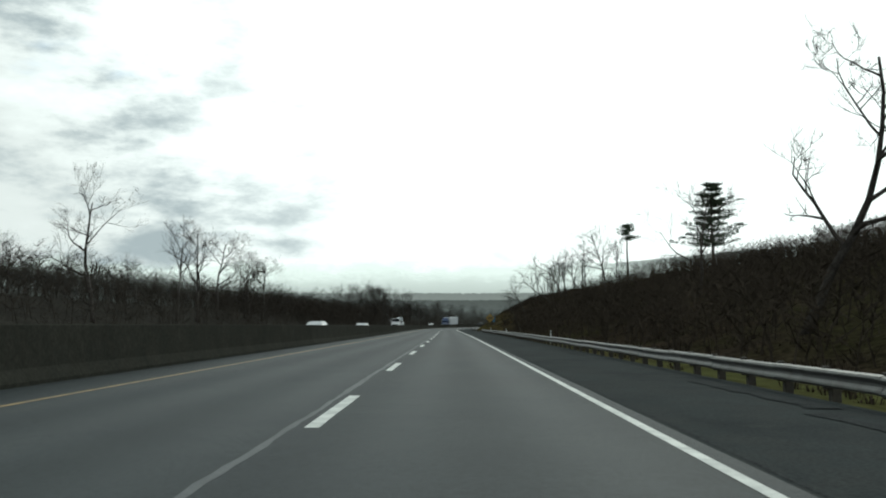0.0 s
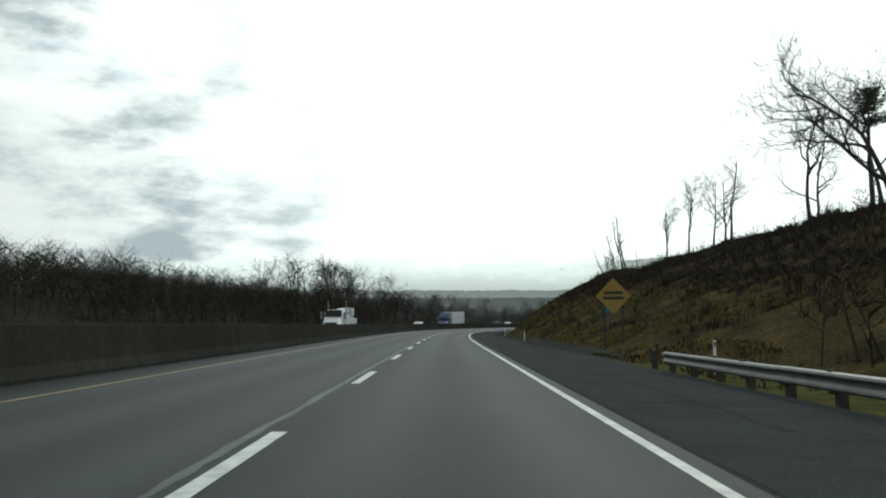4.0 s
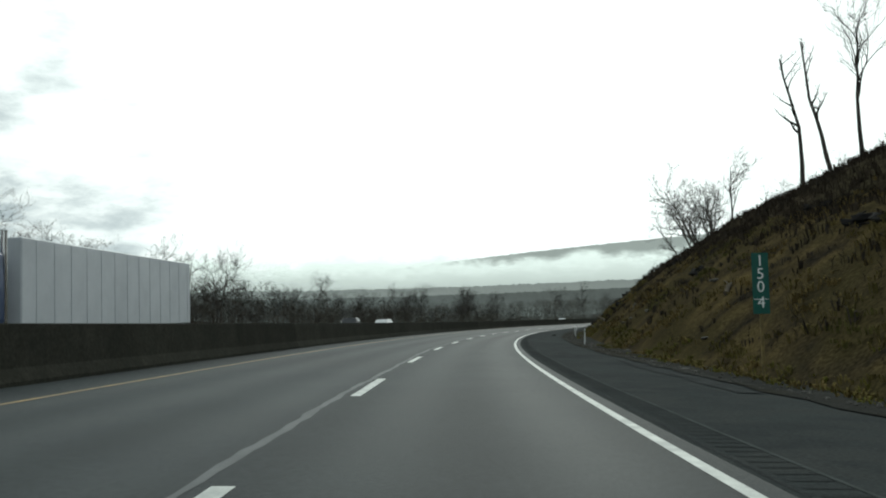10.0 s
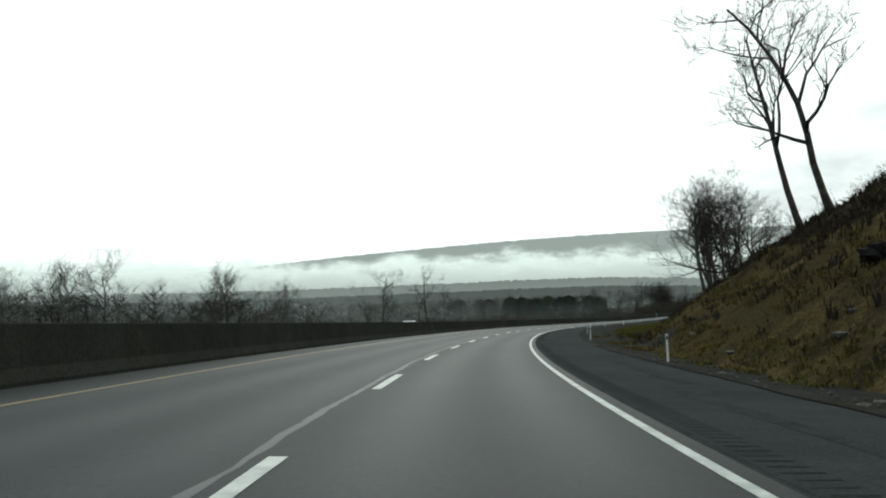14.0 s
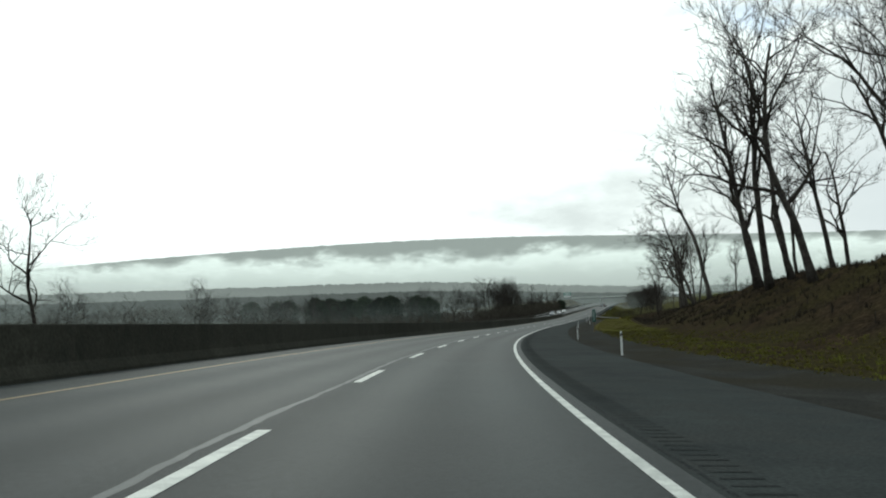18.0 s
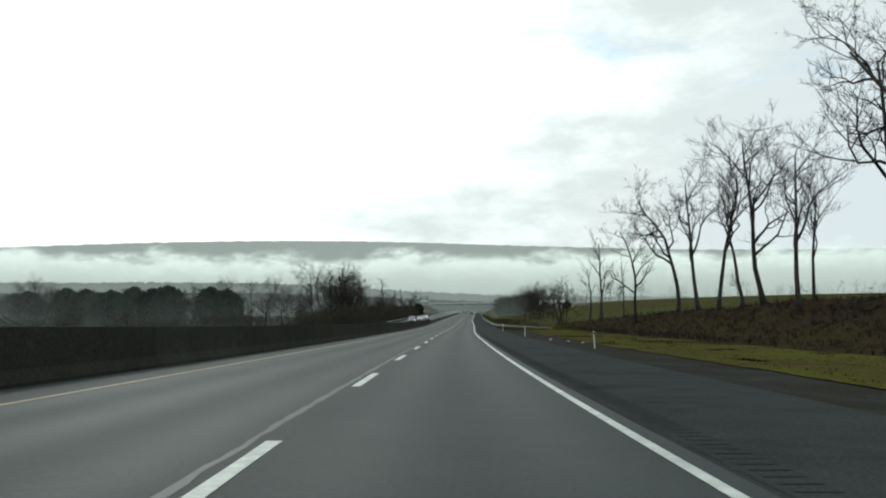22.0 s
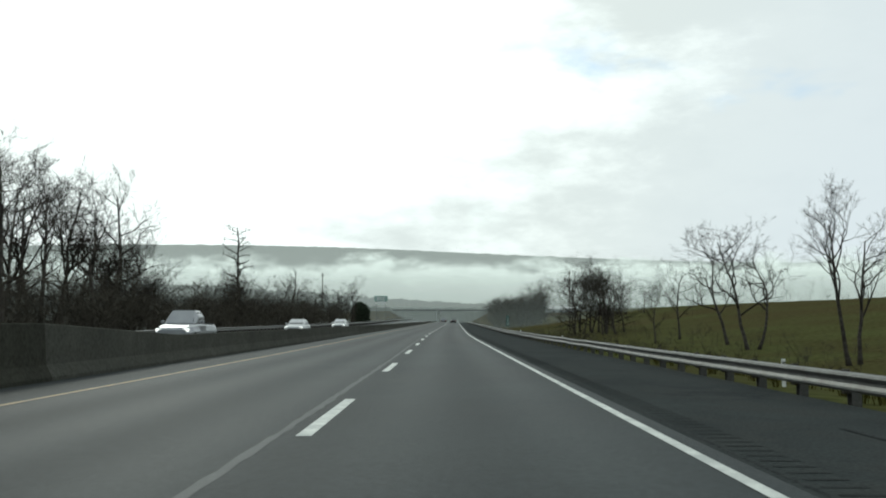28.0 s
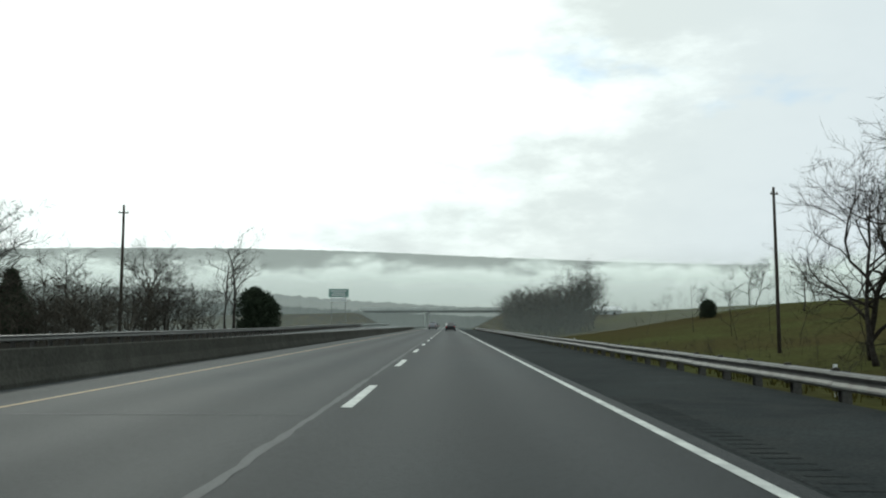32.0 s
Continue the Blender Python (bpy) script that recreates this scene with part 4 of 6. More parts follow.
# woods beyond the far carriageway
thicket("west_woods", BRUSH, spots(2400, -60, 480, -26, -75, 1.8, 4.6, 33, 1.1), "dense brown leafless woods beyond the far carriageway", "woods", 3, arms=11, stem=0.10)
thicket("west_canopy", BRUSH, spots(3600, 20, 620, -50, -190, 4.5, 7.5, 42, 0.9), "dark wooded rise beyond the far carriageway", "woods", 12, arms=14, stem=0.17, crownw=0.58)
thicket("west_rise", HEDGE, spots(1500, 40, 640, -110, -230, 5.0, 8.0, 43, 1.0), "dark wooded hillside beyond the far carriageway", "woods", 13, arms=14, stem=0.20, crownw=0.6)
thicket("west_edge_trees", BRUSH, spots(560, 215, 335, -30, -66, 4.0, 7.5, 44, 1.0), "leafless young trees at the edge of the woods", "woods", 14, arms=15, stem=0.13)
thicket("west_woods_edge", HEDGE, spots(2800, 430, 900, -34, -140, 2.2, 4.8, 34, 0.8), "misty leafless woods in the valley", "woods", 4, arms=16, stem=0.16, crownw=0.62)
thicket("valley_woods", HEDGE, spots(4200, 200, 2000, -130, -680, 6.5, 14, 35, 1.3), "distant leafless valley woods in the mist", "woods", 5, arms=12, stem=0.20, crownw=0.62)
thicket("verge_clump", HEDGE, spots(240, 1210, 1244, 14, 33, 5, 12.5, 46), "dense dark clump of leafless trees beside the motorway", "woods", 16, arms=22, stem=0.15, crownw=0.55)
thicket("bank_scrub", BRUSH, spots(600, 480, 830, 18, 40, 0.5, 1.6, 36), "low dead brush on top of the bank", "scrub", 6, arms=10)

# single trees: kind, station, offset, height, turn, lean to the road
TREES = [
    (1, 30, 10, 10.2, 60, -22), (3, 79, 20.5, 8.8, 40, 0), (1, 117, 7.5, 4.6, 30, 20), (7, 128, 9.5, 6.5, 200, 18), (0, 132, 24, 4.5, 90, 6), (3, 145, 24, 9.5, 130, 10),
    (2, 150, 27, 6.2, 10, 0), (3, 152, 22, 7, 40, 6), (0, 158, 26, 7, 130, 0), (4, 160, 17, 7, 240, 36), (0, 162, 20, 7, 20, 8), (5, 169, 20, 8.6, 200, 25),
    (6, 174, 25, 12.2, 80, 3), (1, 178, 24, 7.5, 220, 8), (5, 186, 23, 7.9, 300, 4), (3, 192, 26, 7, 10, 0), (6, 199.9, 22, 8.3, 60, 0), (0, 208, 24, 6.6, 90, 3),
    (1, 216, 25, 6.6, 170, 0), (2, 226, 25, 7.9, 20, 0), (0, 232, 24, 7, 170, 4), (6, 254.2, 24, 4.2, 50, 11), (6, 255.3, 22, 9.2, 300, 8), (1, 259.3, 23, 1.7, 270, 0),
    (6, 264, 23.3, 10.4, 330, 7), (6, 289, 24, 5.8, 150, 2), (6, 291, 25, 9.6, 330, 1), (6, 336.3, 22, 10.1, 270, 14),
    (5, 347.6, 23, 5.9, 330, 13), (6, 349.5, 23.5, 15.5, 200, 5), (2, 366, 21, 8, 40, 4), (6, 375.9, 22.5, 12.8, 290, 5), (6, 381.4, 22, 13.4, 210, 2),
    (1, 401, 17, 4.2, 30, 24), (3, 407, 19, 5.5, 80, 6), (0, 411.4, 22, 8, 160, 2), (1, 413, 20, 5.7, 200, -4), (3, 423.8, 21, 4.6, 250, 6),
    (1, 425, 17.5, 5.5, 30, 28), (5, 430.8, 23, 7.5, 0, 19), (0, 435.6, 22.5, 8.8, 260, 19), (5, 441.5, 22, 9.5, 90, 36), (7, 458.5, 22.5, 14, 140, 26),
    (2, 466, 24, 9, 310, 3), (1, 496.1, 21, 16.6, 60, 17), (8, 503, 15, 7, 10, 4), (0, 505.1, 21.5, 16.7, 190, 13), (8, 511, 16.5, 7.5, 100, 0),
    (8, 519, 18, 7.2, 190, 6), (1, 524, 19, 7.5, 270, 0), (5, 576.7, 21, 17.3, 70, 4), (0, 581.1, 22, 15.5, 190, 11), (1, 600.8, 23, 14.2, 10, 2),
    (0, 602.8, 22, 17, 30, 2), (4, 604, 26, 15, 0, 4), (0, 610, 30, 15, 130, 3), (2, 618, 27, 16, 40, 4), (1, 621.6, 22, 19.4, 290, 8), (4, 626, 33, 17, 220, 5),
    (7, 631.8, 23, 17.3, 120, 7), (1, 632, 38, 15, 200, 0), (2, 633.5, 21.5, 20.3, 20, 5), (0, 639.3, 22, 20.4, 210, 10), (2, 640, 29, 16, 300, 6),
    (1, 643.6, 22.5, 17.3, 190, 12), (5, 648, 27, 14, 80, 8), (1, 652, 34, 15, 10, 2), (0, 662, 31, 14, 170, 4), (2, 668, 28, 13, 250, 6), (7, 688.3, 24, 20.5, 270, 13),
    (0, 689.8, 22, 14.3, 280, 15), (1, 701.7, 22.1, 11.4, 10, 7), (5, 715.1, 24.6, 14.2, 80, 35), (6, 718.7, 25, 6.8, 250, 5), (0, 723.5, 23, 13.3, 110, 8),
    (0, 741.6, 23.9, 12, 190, 0), (3, 756.4, 26.4, 15.1, 250, 2), (4, 773.9, 29.9, 14, 110, 9), (2, 780.1, 40.2, 13.4, 0, 0), (0, 785, 27.9, 16, 200, 5),
    (2, 790.6, 31.8, 17.5, 20, -7), (1, 792.2, 21.4, 12.4, 60, 3), (5, 797.6, 28.2, 17.7, 150, 5), (14, 839.4, 28, 11, 310, 0), (14, 839.6, 23.5, 15.5, 90, 1),
    (14, 841, 24.2, 10.5, 200, -4), (14, 852.5, 23.3, 12, 10, 0), (9, 858.1, 17.4, 9.1, 40, 3), (2, 927.3, 26, 10, 330, 6), (0, 927.8, 27, 8.8, 130, -2),
    (5, 950.8, 28, 9.4, 160, -12), (3, 951, 27, 10.9, 210, 8), (1, 960.3, 28, 10.5, 300, 7), (1, 972.3, 23, 5.8, 220, 2), (1, 980.4, 28, 8.7, 220, 2),
    (8, 1017.5, 26.5, 9.2, 280, 3), (3, 1022, 25, 9.4, 200, 0), (9, 1025.1, 26, 10.4, 100, 0), (1, 1028, 30, 9.1, 310, 0), (8, 1028.6, 21, 10.9, 60, 3),
    (9, 1031.2, 27, 10.1, 140, -2), (3, 1031.3, 23, 9.1, 120, -4), (9, 1035, 25, 9.8, 30, 0), (1, 1038.7, 27, 11, 90, 2), (8, 1044, 29, 10.6, 150, 0),
    (8, 1048.3, 27, 11.7, 50, 5), (3, 1051, 24, 10.2, 280, 0), (9, 1055.7, 26, 12.9, 310, 4), (3, 1150, 60, 8, 40, 0), (3, 1250, 85, 11, 0, 0), (1, 90, -39, 13, 0, 0),
    (2, 121, -40, 10.8, 140, 0), (0, 131, -40, 12.6, 60, 0), (3, 151, -42, 13.3, 20, 0), (8, 165, -40, 11.5, 200, 0), (9, 177, -43, 11, 300, 0), (3, 187, -42, 12.2, 100, 0),
    (3, 593, -39, 10.6, 60, 0), (1, 621, -40, 11.8, 20, 0), (13, 993, -33, 15.2, 30, 0), (6, 1034, -33, 13.5, 120, 0), (1, 1052, -42, 9, 80, 0), (3, 1062, -37, 9.5, 0, 0),
    (1, 1110, -30, 11, 60, 0), (0, 1113, -32, 9.5, 170, 0),
]
for kind, s, u, h, turn, lean in TREES:
    plant(kind, s, u, h, turn, lean)
rg = random.Random(77)
ROUND = (10, 11, 12)
for i in range(34):
    plant(rg.choice((10, 11, 0, 1, 3)), 300 + i * 3.8 + rg.uniform(-3, 3), rg.uniform(-36, -52), rg.uniform(8.8, 12.4) * (1.0 if i < 18 else 0.72), rg.uniform(0, 360))
for i in range(24):
    plant(rg.choice(ROUND), rg.uniform(30, 260), rg.uniform(-44, -110), rg.uniform(5.5, 8.5), rg.uniform(0, 360))
for i in range(22):
    plant(rg.choice(ROUND), rg.uniform(230, 560), rg.uniform(-55, -130), rg.uniform(6.5, 9), rg.uniform(0, 360))
for i in range(18):
    plant(rg.choice(ROUND), rg.uniform(460, 620), rg.uniform(-38, -75), rg.uniform(7, 10), rg.uniform(0, 360))
for i in range(22):
    plant(rg.choice(ROUND), rg.uniform(560, 900), rg.uniform(-75, -150), rg.uniform(8, 12), rg.uniform(0, 360))
for i in range(15):
    plant(rg.choice((0, 1, 2, 3, 5)), rg.uniform(918, 960), rg.uniform(-31, -48), rg.uniform(12, 16.5), rg.uniform(0, 360))
for i in range(9):
    plant(rg.choice((1, 3, 10, 11)), rg.uniform(925, 965), rg.uniform(-50, -85), rg.uniform(10, 13.5), rg.uniform(0, 360))
for i in range(12):
    plant(rg.choice((9, 8, 10, 11, 12)), rg.uniform(955, 985), rg.uniform(-33, -62), rg.uniform(8, 12), rg.uniform(0, 360))
for i in range(22):
    plant(rg.choice((10, 11, 12, 9)), rg.uniform(985, 1090), rg.uniform(-30, -50), rg.uniform(5.5, 8.5), rg.uniform(0, 360))
for i in range(11):
    plant(rg.choice((8, 9)), rg.uniform(1212, 1246), rg.uniform(17, 37), rg.uniform(9, 15), rg.uniform(0, 360))
for i in range(12):
    plant(rg.choice(ROUND), rg.uniform(1080, 1500), rg.choice((-1, -1, 1)) * rg.uniform(50, 140), rg.uniform(7, 11), rg.uniform(0, 360))


# ---------------------------------------------------------------- evergreens
def leaf_tufts(geo, centre, size, n, rg, length=0.30, flat=1.0):
    for _ in range(n):
        a, b = rg.uniform(0, 6.283), math.acos(rg.uniform(-1, 1))
        r = size * rg.random() ** 0.45
        c = Vector(centre) + Vector((math.cos(a) * math.sin(b) * r, math.sin(a) * math.sin(b) * r, math.cos(b) * r * flat))
        d = Vector((rg.gauss(0, 1), rg.gauss(0, 1), rg.gauss(0.3, 0.7))).normalized() * length * rg.uniform(0.6, 1.3)
        w = d.orthogonal().normalized() * length * 0.28
        p, q, e = c - w, c + w, c + d
        geo.add([tuple(p), tuple(q), tuple(e)], [(0, 1, 2)])


def white_pine(seed, bare=0.3, label="tall dark pine with flat tiers of needles", wide=3.5, flat=0.45, full=14):
    rg = random.Random(seed)
    thing = tagged(new("pine_tree"), label, "tree")
    t, leaf = Geo(), Geo()
    t.tube([(0, 0, -0.4), (0.05, 0, 3), (0.0, 0.08, 6), (0.06, 0, 8.5), (0, 0, 10)], [0.20, 0.16, 0.11, 0.06, 0.015], 7)
    k = 0
    z = 10 * bare
    while z < 9.9:
        reach = (wide * (1 - ((z - 10 * bare) / (10 - 10 * bare)) ** 1.6) + 0.35) * rg.uniform(0.75, 1.1)
        for j in range(7):
            a = rg.uniform(0, 6.283)
            rr = reach * rg.choice((rg.uniform(0.35, 0.7), rg.uniform(0.7, 1.25)))
            e = (math.cos(a) * rr, math.sin(a) * rr, z + 0.14 * rr)
            branch = Geo()
            branch.tube([(0, 0, z), tuple(c * 0.55 for c in e[:2]) + (z + 0.03 * rr,), e], [0.045, 0.03, 0.01], 4, cap=False)
            part("limb", branch, BARK, thing)
            for q in (0.35, 0.55, 0.75, 0.95, 1.05):
                leaf_tufts(leaf, (e[0] * q, e[1] * q, z + 0.14 * rr * q + 0.10), 0.42, full, rg, 0.30, flat)
        z += rg.uniform(0.35, 0.75)
    part("trunk", t, BARK, thing, smooth=True)
    part("needles", leaf, NEEDLE, thing)
    return thing


def cedar(seed, cone=0.5, label="dense dark evergreen cedar"):
    rg = random.Random(seed)
    thing = tagged(new("cedar_tree"), label, "tree")
    t, leaf = Geo(), Geo()
    t.tube([(0, 0, -0.4), (0, 0.03, 2), (0, 0, 5.2)], [0.14, 0.1, 0.03], 6)
    for _ in range(260):
        z = rg.uniform(0.3, 6.0)
        q = z / 6.0
        r = 2.7 * ((1 - q) ** cone) if cone > 0.6 else 3.1 * math.sqrt(max(0.0, 1 - (2 * abs(q - 0.42) / 1.16) ** 2.6))
        a = rg.uniform(0, 6.283)
        rr = r * rg.uniform(0.35, 1.0)
        leaf_tufts(leaf, (math.cos(a) * rr, math.sin(a) * rr, z), 0.55, 34, rg, 0.34)
    part("trunk", t, BARK, thing, smooth=True)
    part("foliage", leaf, CEDAR, thing)
    return thing


def stand(ob, s, u, scale, turn=0.0):
    x, y, z = ground_at(s, u)
    ob.matrix_world = pose(x, y, z, 0, 0, turn) @ Matrix.Scale(scale, 4)
    return ob


def stand_copy(ob, s, u, scale, turn=0.0):
    x, y, z = ground_at(s, u)
    return copy_thing(ob, pose(x, y, z, 0, 0, turn) @ Matrix.Scale(scale / ob.scale[0], 4))


stand(white_pine(3), 180, 53, 1.95)
stand(white_pine(9, 0.76, "slim pine with a small tuft of needles on a bare trunk", 1.6, 0.9, 8), 220, 43, 1.7)
round_cedar, cone_cedar = cedar(21, 0.5), cedar(22, 0.9, "small cone-shaped dark evergreen")
stand(round_cedar, 937, -79, 2.0)
stand(cone_cedar, 1064, -36, 0.9)
for s, u, k, tr in ((930, -72, 1.80, 40), (929, -89, 2.00, 90), (935, -96, 1.90, 200), (951, -108, 2.10, 15), (955, -117, 1.90, 130), (958, -123, 1.80, 10), (966, -131, 2.00, 260), (971, -140, 2.10, 70), (985, -161, 2.00, 180), (992, -170, 1.90, 33), (1003, -190, 2.00, 310),
                    (1115, -28.5, 0.95, 60), (1122, -29, 0.85, 150), (1128, -30, 0.8, 20), (1180, 52, 0.6, 0), (1186, 54, 0.55, 120)):
    stand_copy(round_cedar, s, u, k, tr)

# the templates stand among the far woods
for i, ob in enumerate(KINDS):
    x, y, z = ground_at(60 + 45 * i, -70 - 6 * i)
    ob.matrix_world = pose(x, y, z)

# ---------------------------------------------------------------- far ridge and fog
def ridge(name, mat, dist, tops, base, label, category, depth=500, az0=-60, az1=110, jag=0.0, grain=1.0):
    """A long hill seen across the valley: crest heights by azimuth from the middle of the drive."""
    f = curve(tops)
    v, faces = [], []
    n = 1360
    for i in range(n + 1):
        a = az0 + (az1 - az0) * i / n
        h = float(f(a)) + jag * noise.noise(Vector((a * 1.7 * grain, 0, 0))) + 0.5 * jag * noise.noise(Vector((a * 9.0 * grain, 5, 0)))
        for r, z in ((dist - depth, base), (dist - depth * 0.45, base + (h - base) * 0.62), (dist, h), (dist + 200, h - 40)):
            v.append((300 + r * math.sin(radians(a)), 700 + r * math.cos(radians(a)), z))
    for i in range(n):
        for k in range(3):
            faces.append((4 * i + k, 4 * (i + 1) + k, 4 * (i + 1) + k + 1, 4 * i + k + 1))
    me = bpy.data.meshes.new(name)
    me.from_pydata(v, [], faces)
    me.materials.append(mat)
    me.polygons.foreach_set("use_smooth", [True] * len(me.polygons))
    me.update()
    return tagged(new(name, me), label, category, kind="structure")


RIDGE = [(-60, 150), (-10, 130), (0, 168), (8, 212), (15, 245), (27, 282), (38, 288), (50, 262), (60, 235), (75, 210), (110, 200)]
ridge("backdrop_ridge", FAR_HILL, 3300, RIDGE, -30, "long level wooded mountain ridge behind fog", "mountain", depth=40, jag=2.5)

ridge("backdrop_woods", FAR_WOODS, 1250, [(-60, 46), (-20, 42), (0, 41), (15, 44), (30, 44), (45, 25), (60, 17), (75, 14), (110, 12)], -28, "low wooded hill across the valley in thin mist", "woods", depth=250, jag=4.0, grain=8.0)


def fog_sheet(name, mat, dist, z0, z1, label):
    v, f = [], []
    n = 60
    for i in range(n + 1):
        a = radians(-60 + 180 * i / n)
        for z in (z0, z1):
            v.append((300 + dist * math.sin(a), 700 + dist * math.cos(a), z))
    for i in range(n):
        f.append((2 * i, 2 * i + 2, 2 * i + 3, 2 * i + 1))
    me = bpy.data.meshes.new(name)
    me.from_pydata(v, [], f)
    me.materials.append(mat)
    me.update()
    ob = tagged(new(name, me), label, "fog", kind="structure")
    ob.visible_shadow = False
    return ob


def ridge_haze():
    """Glowing half-clear sheet for the pale air between the valley and the ridge, no higher than the crest."""
    f = curve(RIDGE)
    v, q = [], []
    for i in range(681):
        a = -60 + 170 * i / 680
        h = float(f(a)) + 2.5 * noise.noise(Vector((a * 1.7, 0, 0))) + 1.25 * noise.noise(Vector((a * 9.0, 5, 0)))
        for z in (-24, h * 0.988):
            v.append((300 + 3255 * math.sin(radians(a)), 700 + 3255 * math.cos(radians(a)), z))
    q = [(2 * i, 2 * i + 2, 2 * i + 3, 2 * i + 1) for i in range(680)]
    me = bpy.data.meshes.new("haze")
    me.from_pydata(v, [], q)
    # emitted grey lightens the ridge as haze would
    me.materials.append(fog_material("distant haze glow", 0.60, 0.001, 900, 60, 20, -80, -60, 0.60))
    ob = tagged(new("haze", me), "glowing sheet for pale haze in front of the mountain ridge", "fog", kind="structure")
    ob.visible_shadow = False


ridge_haze()
# self-lit sheets: their whiteness is emitted, not received from the sky
fog_sheet("fog_bank", fog_material("fog bank", 0.97, 0.0075, 156, 22, 140, 10, 85, 1.0), 2350, -24, 330, "glowing sheet for the thick white fog bank under the ridge")
fog_sheet("fog_bank_near", fog_material("lower fog", 0.72, 0.009, 92, 26, 120, -40, 50, 0.80), 1900, -24, 260, "glowing sheet for drifting white fog over the valley")
fog_sheet("mist_far", fog_material("far mist", 0.48, 0.004, 62, 34, 30, -80, -50, 0.44), 1180, -24, 200, "faintly glowing sheet for thin grey mist over the far woods")
fog_sheet("mist_near", fog_material("near mist", 0.22, 0.004, 34, 20, 20, -80, -50, 0.34), 820, -24, 120, "faintly glowing sheet for thin grey mist over the valley woods")


def haze_material(name, density, top):
    """See-through haze sheet lit by the sky: clear mixed with a little pale scatter, thinning out upwards."""
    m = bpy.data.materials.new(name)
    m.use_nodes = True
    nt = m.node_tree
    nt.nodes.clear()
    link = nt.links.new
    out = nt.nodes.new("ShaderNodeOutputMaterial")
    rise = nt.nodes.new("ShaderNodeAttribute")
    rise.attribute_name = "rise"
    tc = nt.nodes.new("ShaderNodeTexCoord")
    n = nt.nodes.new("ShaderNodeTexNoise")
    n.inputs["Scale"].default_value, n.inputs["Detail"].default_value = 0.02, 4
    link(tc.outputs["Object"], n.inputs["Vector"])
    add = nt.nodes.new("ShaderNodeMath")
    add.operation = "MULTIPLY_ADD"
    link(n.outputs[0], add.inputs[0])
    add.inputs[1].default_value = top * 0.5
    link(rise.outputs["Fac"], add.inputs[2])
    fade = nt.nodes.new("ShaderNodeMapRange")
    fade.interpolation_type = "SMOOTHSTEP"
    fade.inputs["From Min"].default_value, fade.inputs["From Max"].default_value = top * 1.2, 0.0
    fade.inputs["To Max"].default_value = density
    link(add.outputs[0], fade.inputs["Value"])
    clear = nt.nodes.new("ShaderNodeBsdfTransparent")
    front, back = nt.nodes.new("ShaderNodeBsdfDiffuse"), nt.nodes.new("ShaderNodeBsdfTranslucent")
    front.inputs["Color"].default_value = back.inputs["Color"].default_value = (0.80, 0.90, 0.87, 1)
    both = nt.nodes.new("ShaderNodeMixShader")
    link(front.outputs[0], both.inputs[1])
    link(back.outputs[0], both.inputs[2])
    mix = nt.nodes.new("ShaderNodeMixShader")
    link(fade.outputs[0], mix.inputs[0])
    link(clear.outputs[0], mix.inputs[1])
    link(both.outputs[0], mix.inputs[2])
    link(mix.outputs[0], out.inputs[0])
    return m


def haze_curtain(line, top, density, label):
    """A sheet added along a line of stations and offsets, to pale what lies behind like haze."""
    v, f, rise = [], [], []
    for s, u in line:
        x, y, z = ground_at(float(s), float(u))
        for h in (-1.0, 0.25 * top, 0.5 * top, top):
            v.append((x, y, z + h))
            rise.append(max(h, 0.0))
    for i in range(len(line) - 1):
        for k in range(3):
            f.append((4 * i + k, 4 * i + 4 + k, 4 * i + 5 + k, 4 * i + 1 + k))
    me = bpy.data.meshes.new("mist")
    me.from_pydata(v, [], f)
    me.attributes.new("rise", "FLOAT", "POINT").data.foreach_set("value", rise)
    me.materials.append(haze_material("thin mist", density, top))
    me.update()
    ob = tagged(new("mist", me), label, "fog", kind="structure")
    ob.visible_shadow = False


# sheets added so that the woods and bridge beyond look paled by haze
haze_curtain([(s, -66.0) for s in range(430, 1501, 10)], 15.0, 0.15, "grey see-through haze sheet added among the roadside woods")
haze_curtain([(s, -96.0) for s in range(-100, 701, 10)], 16.0, 0.16, "grey see-through haze sheet added on the wooded hillside")
haze_curtain([(s, -150.0) for s in range(-100, 1701, 10)], 18.0, 0.26, "grey see-through haze sheet added over the woods in the valley")
haze_curtain([(1195, u) for u in range(-140, 161, 10)], 20.0, 0.24, "grey see-through haze sheet added across the far end of the motorway")


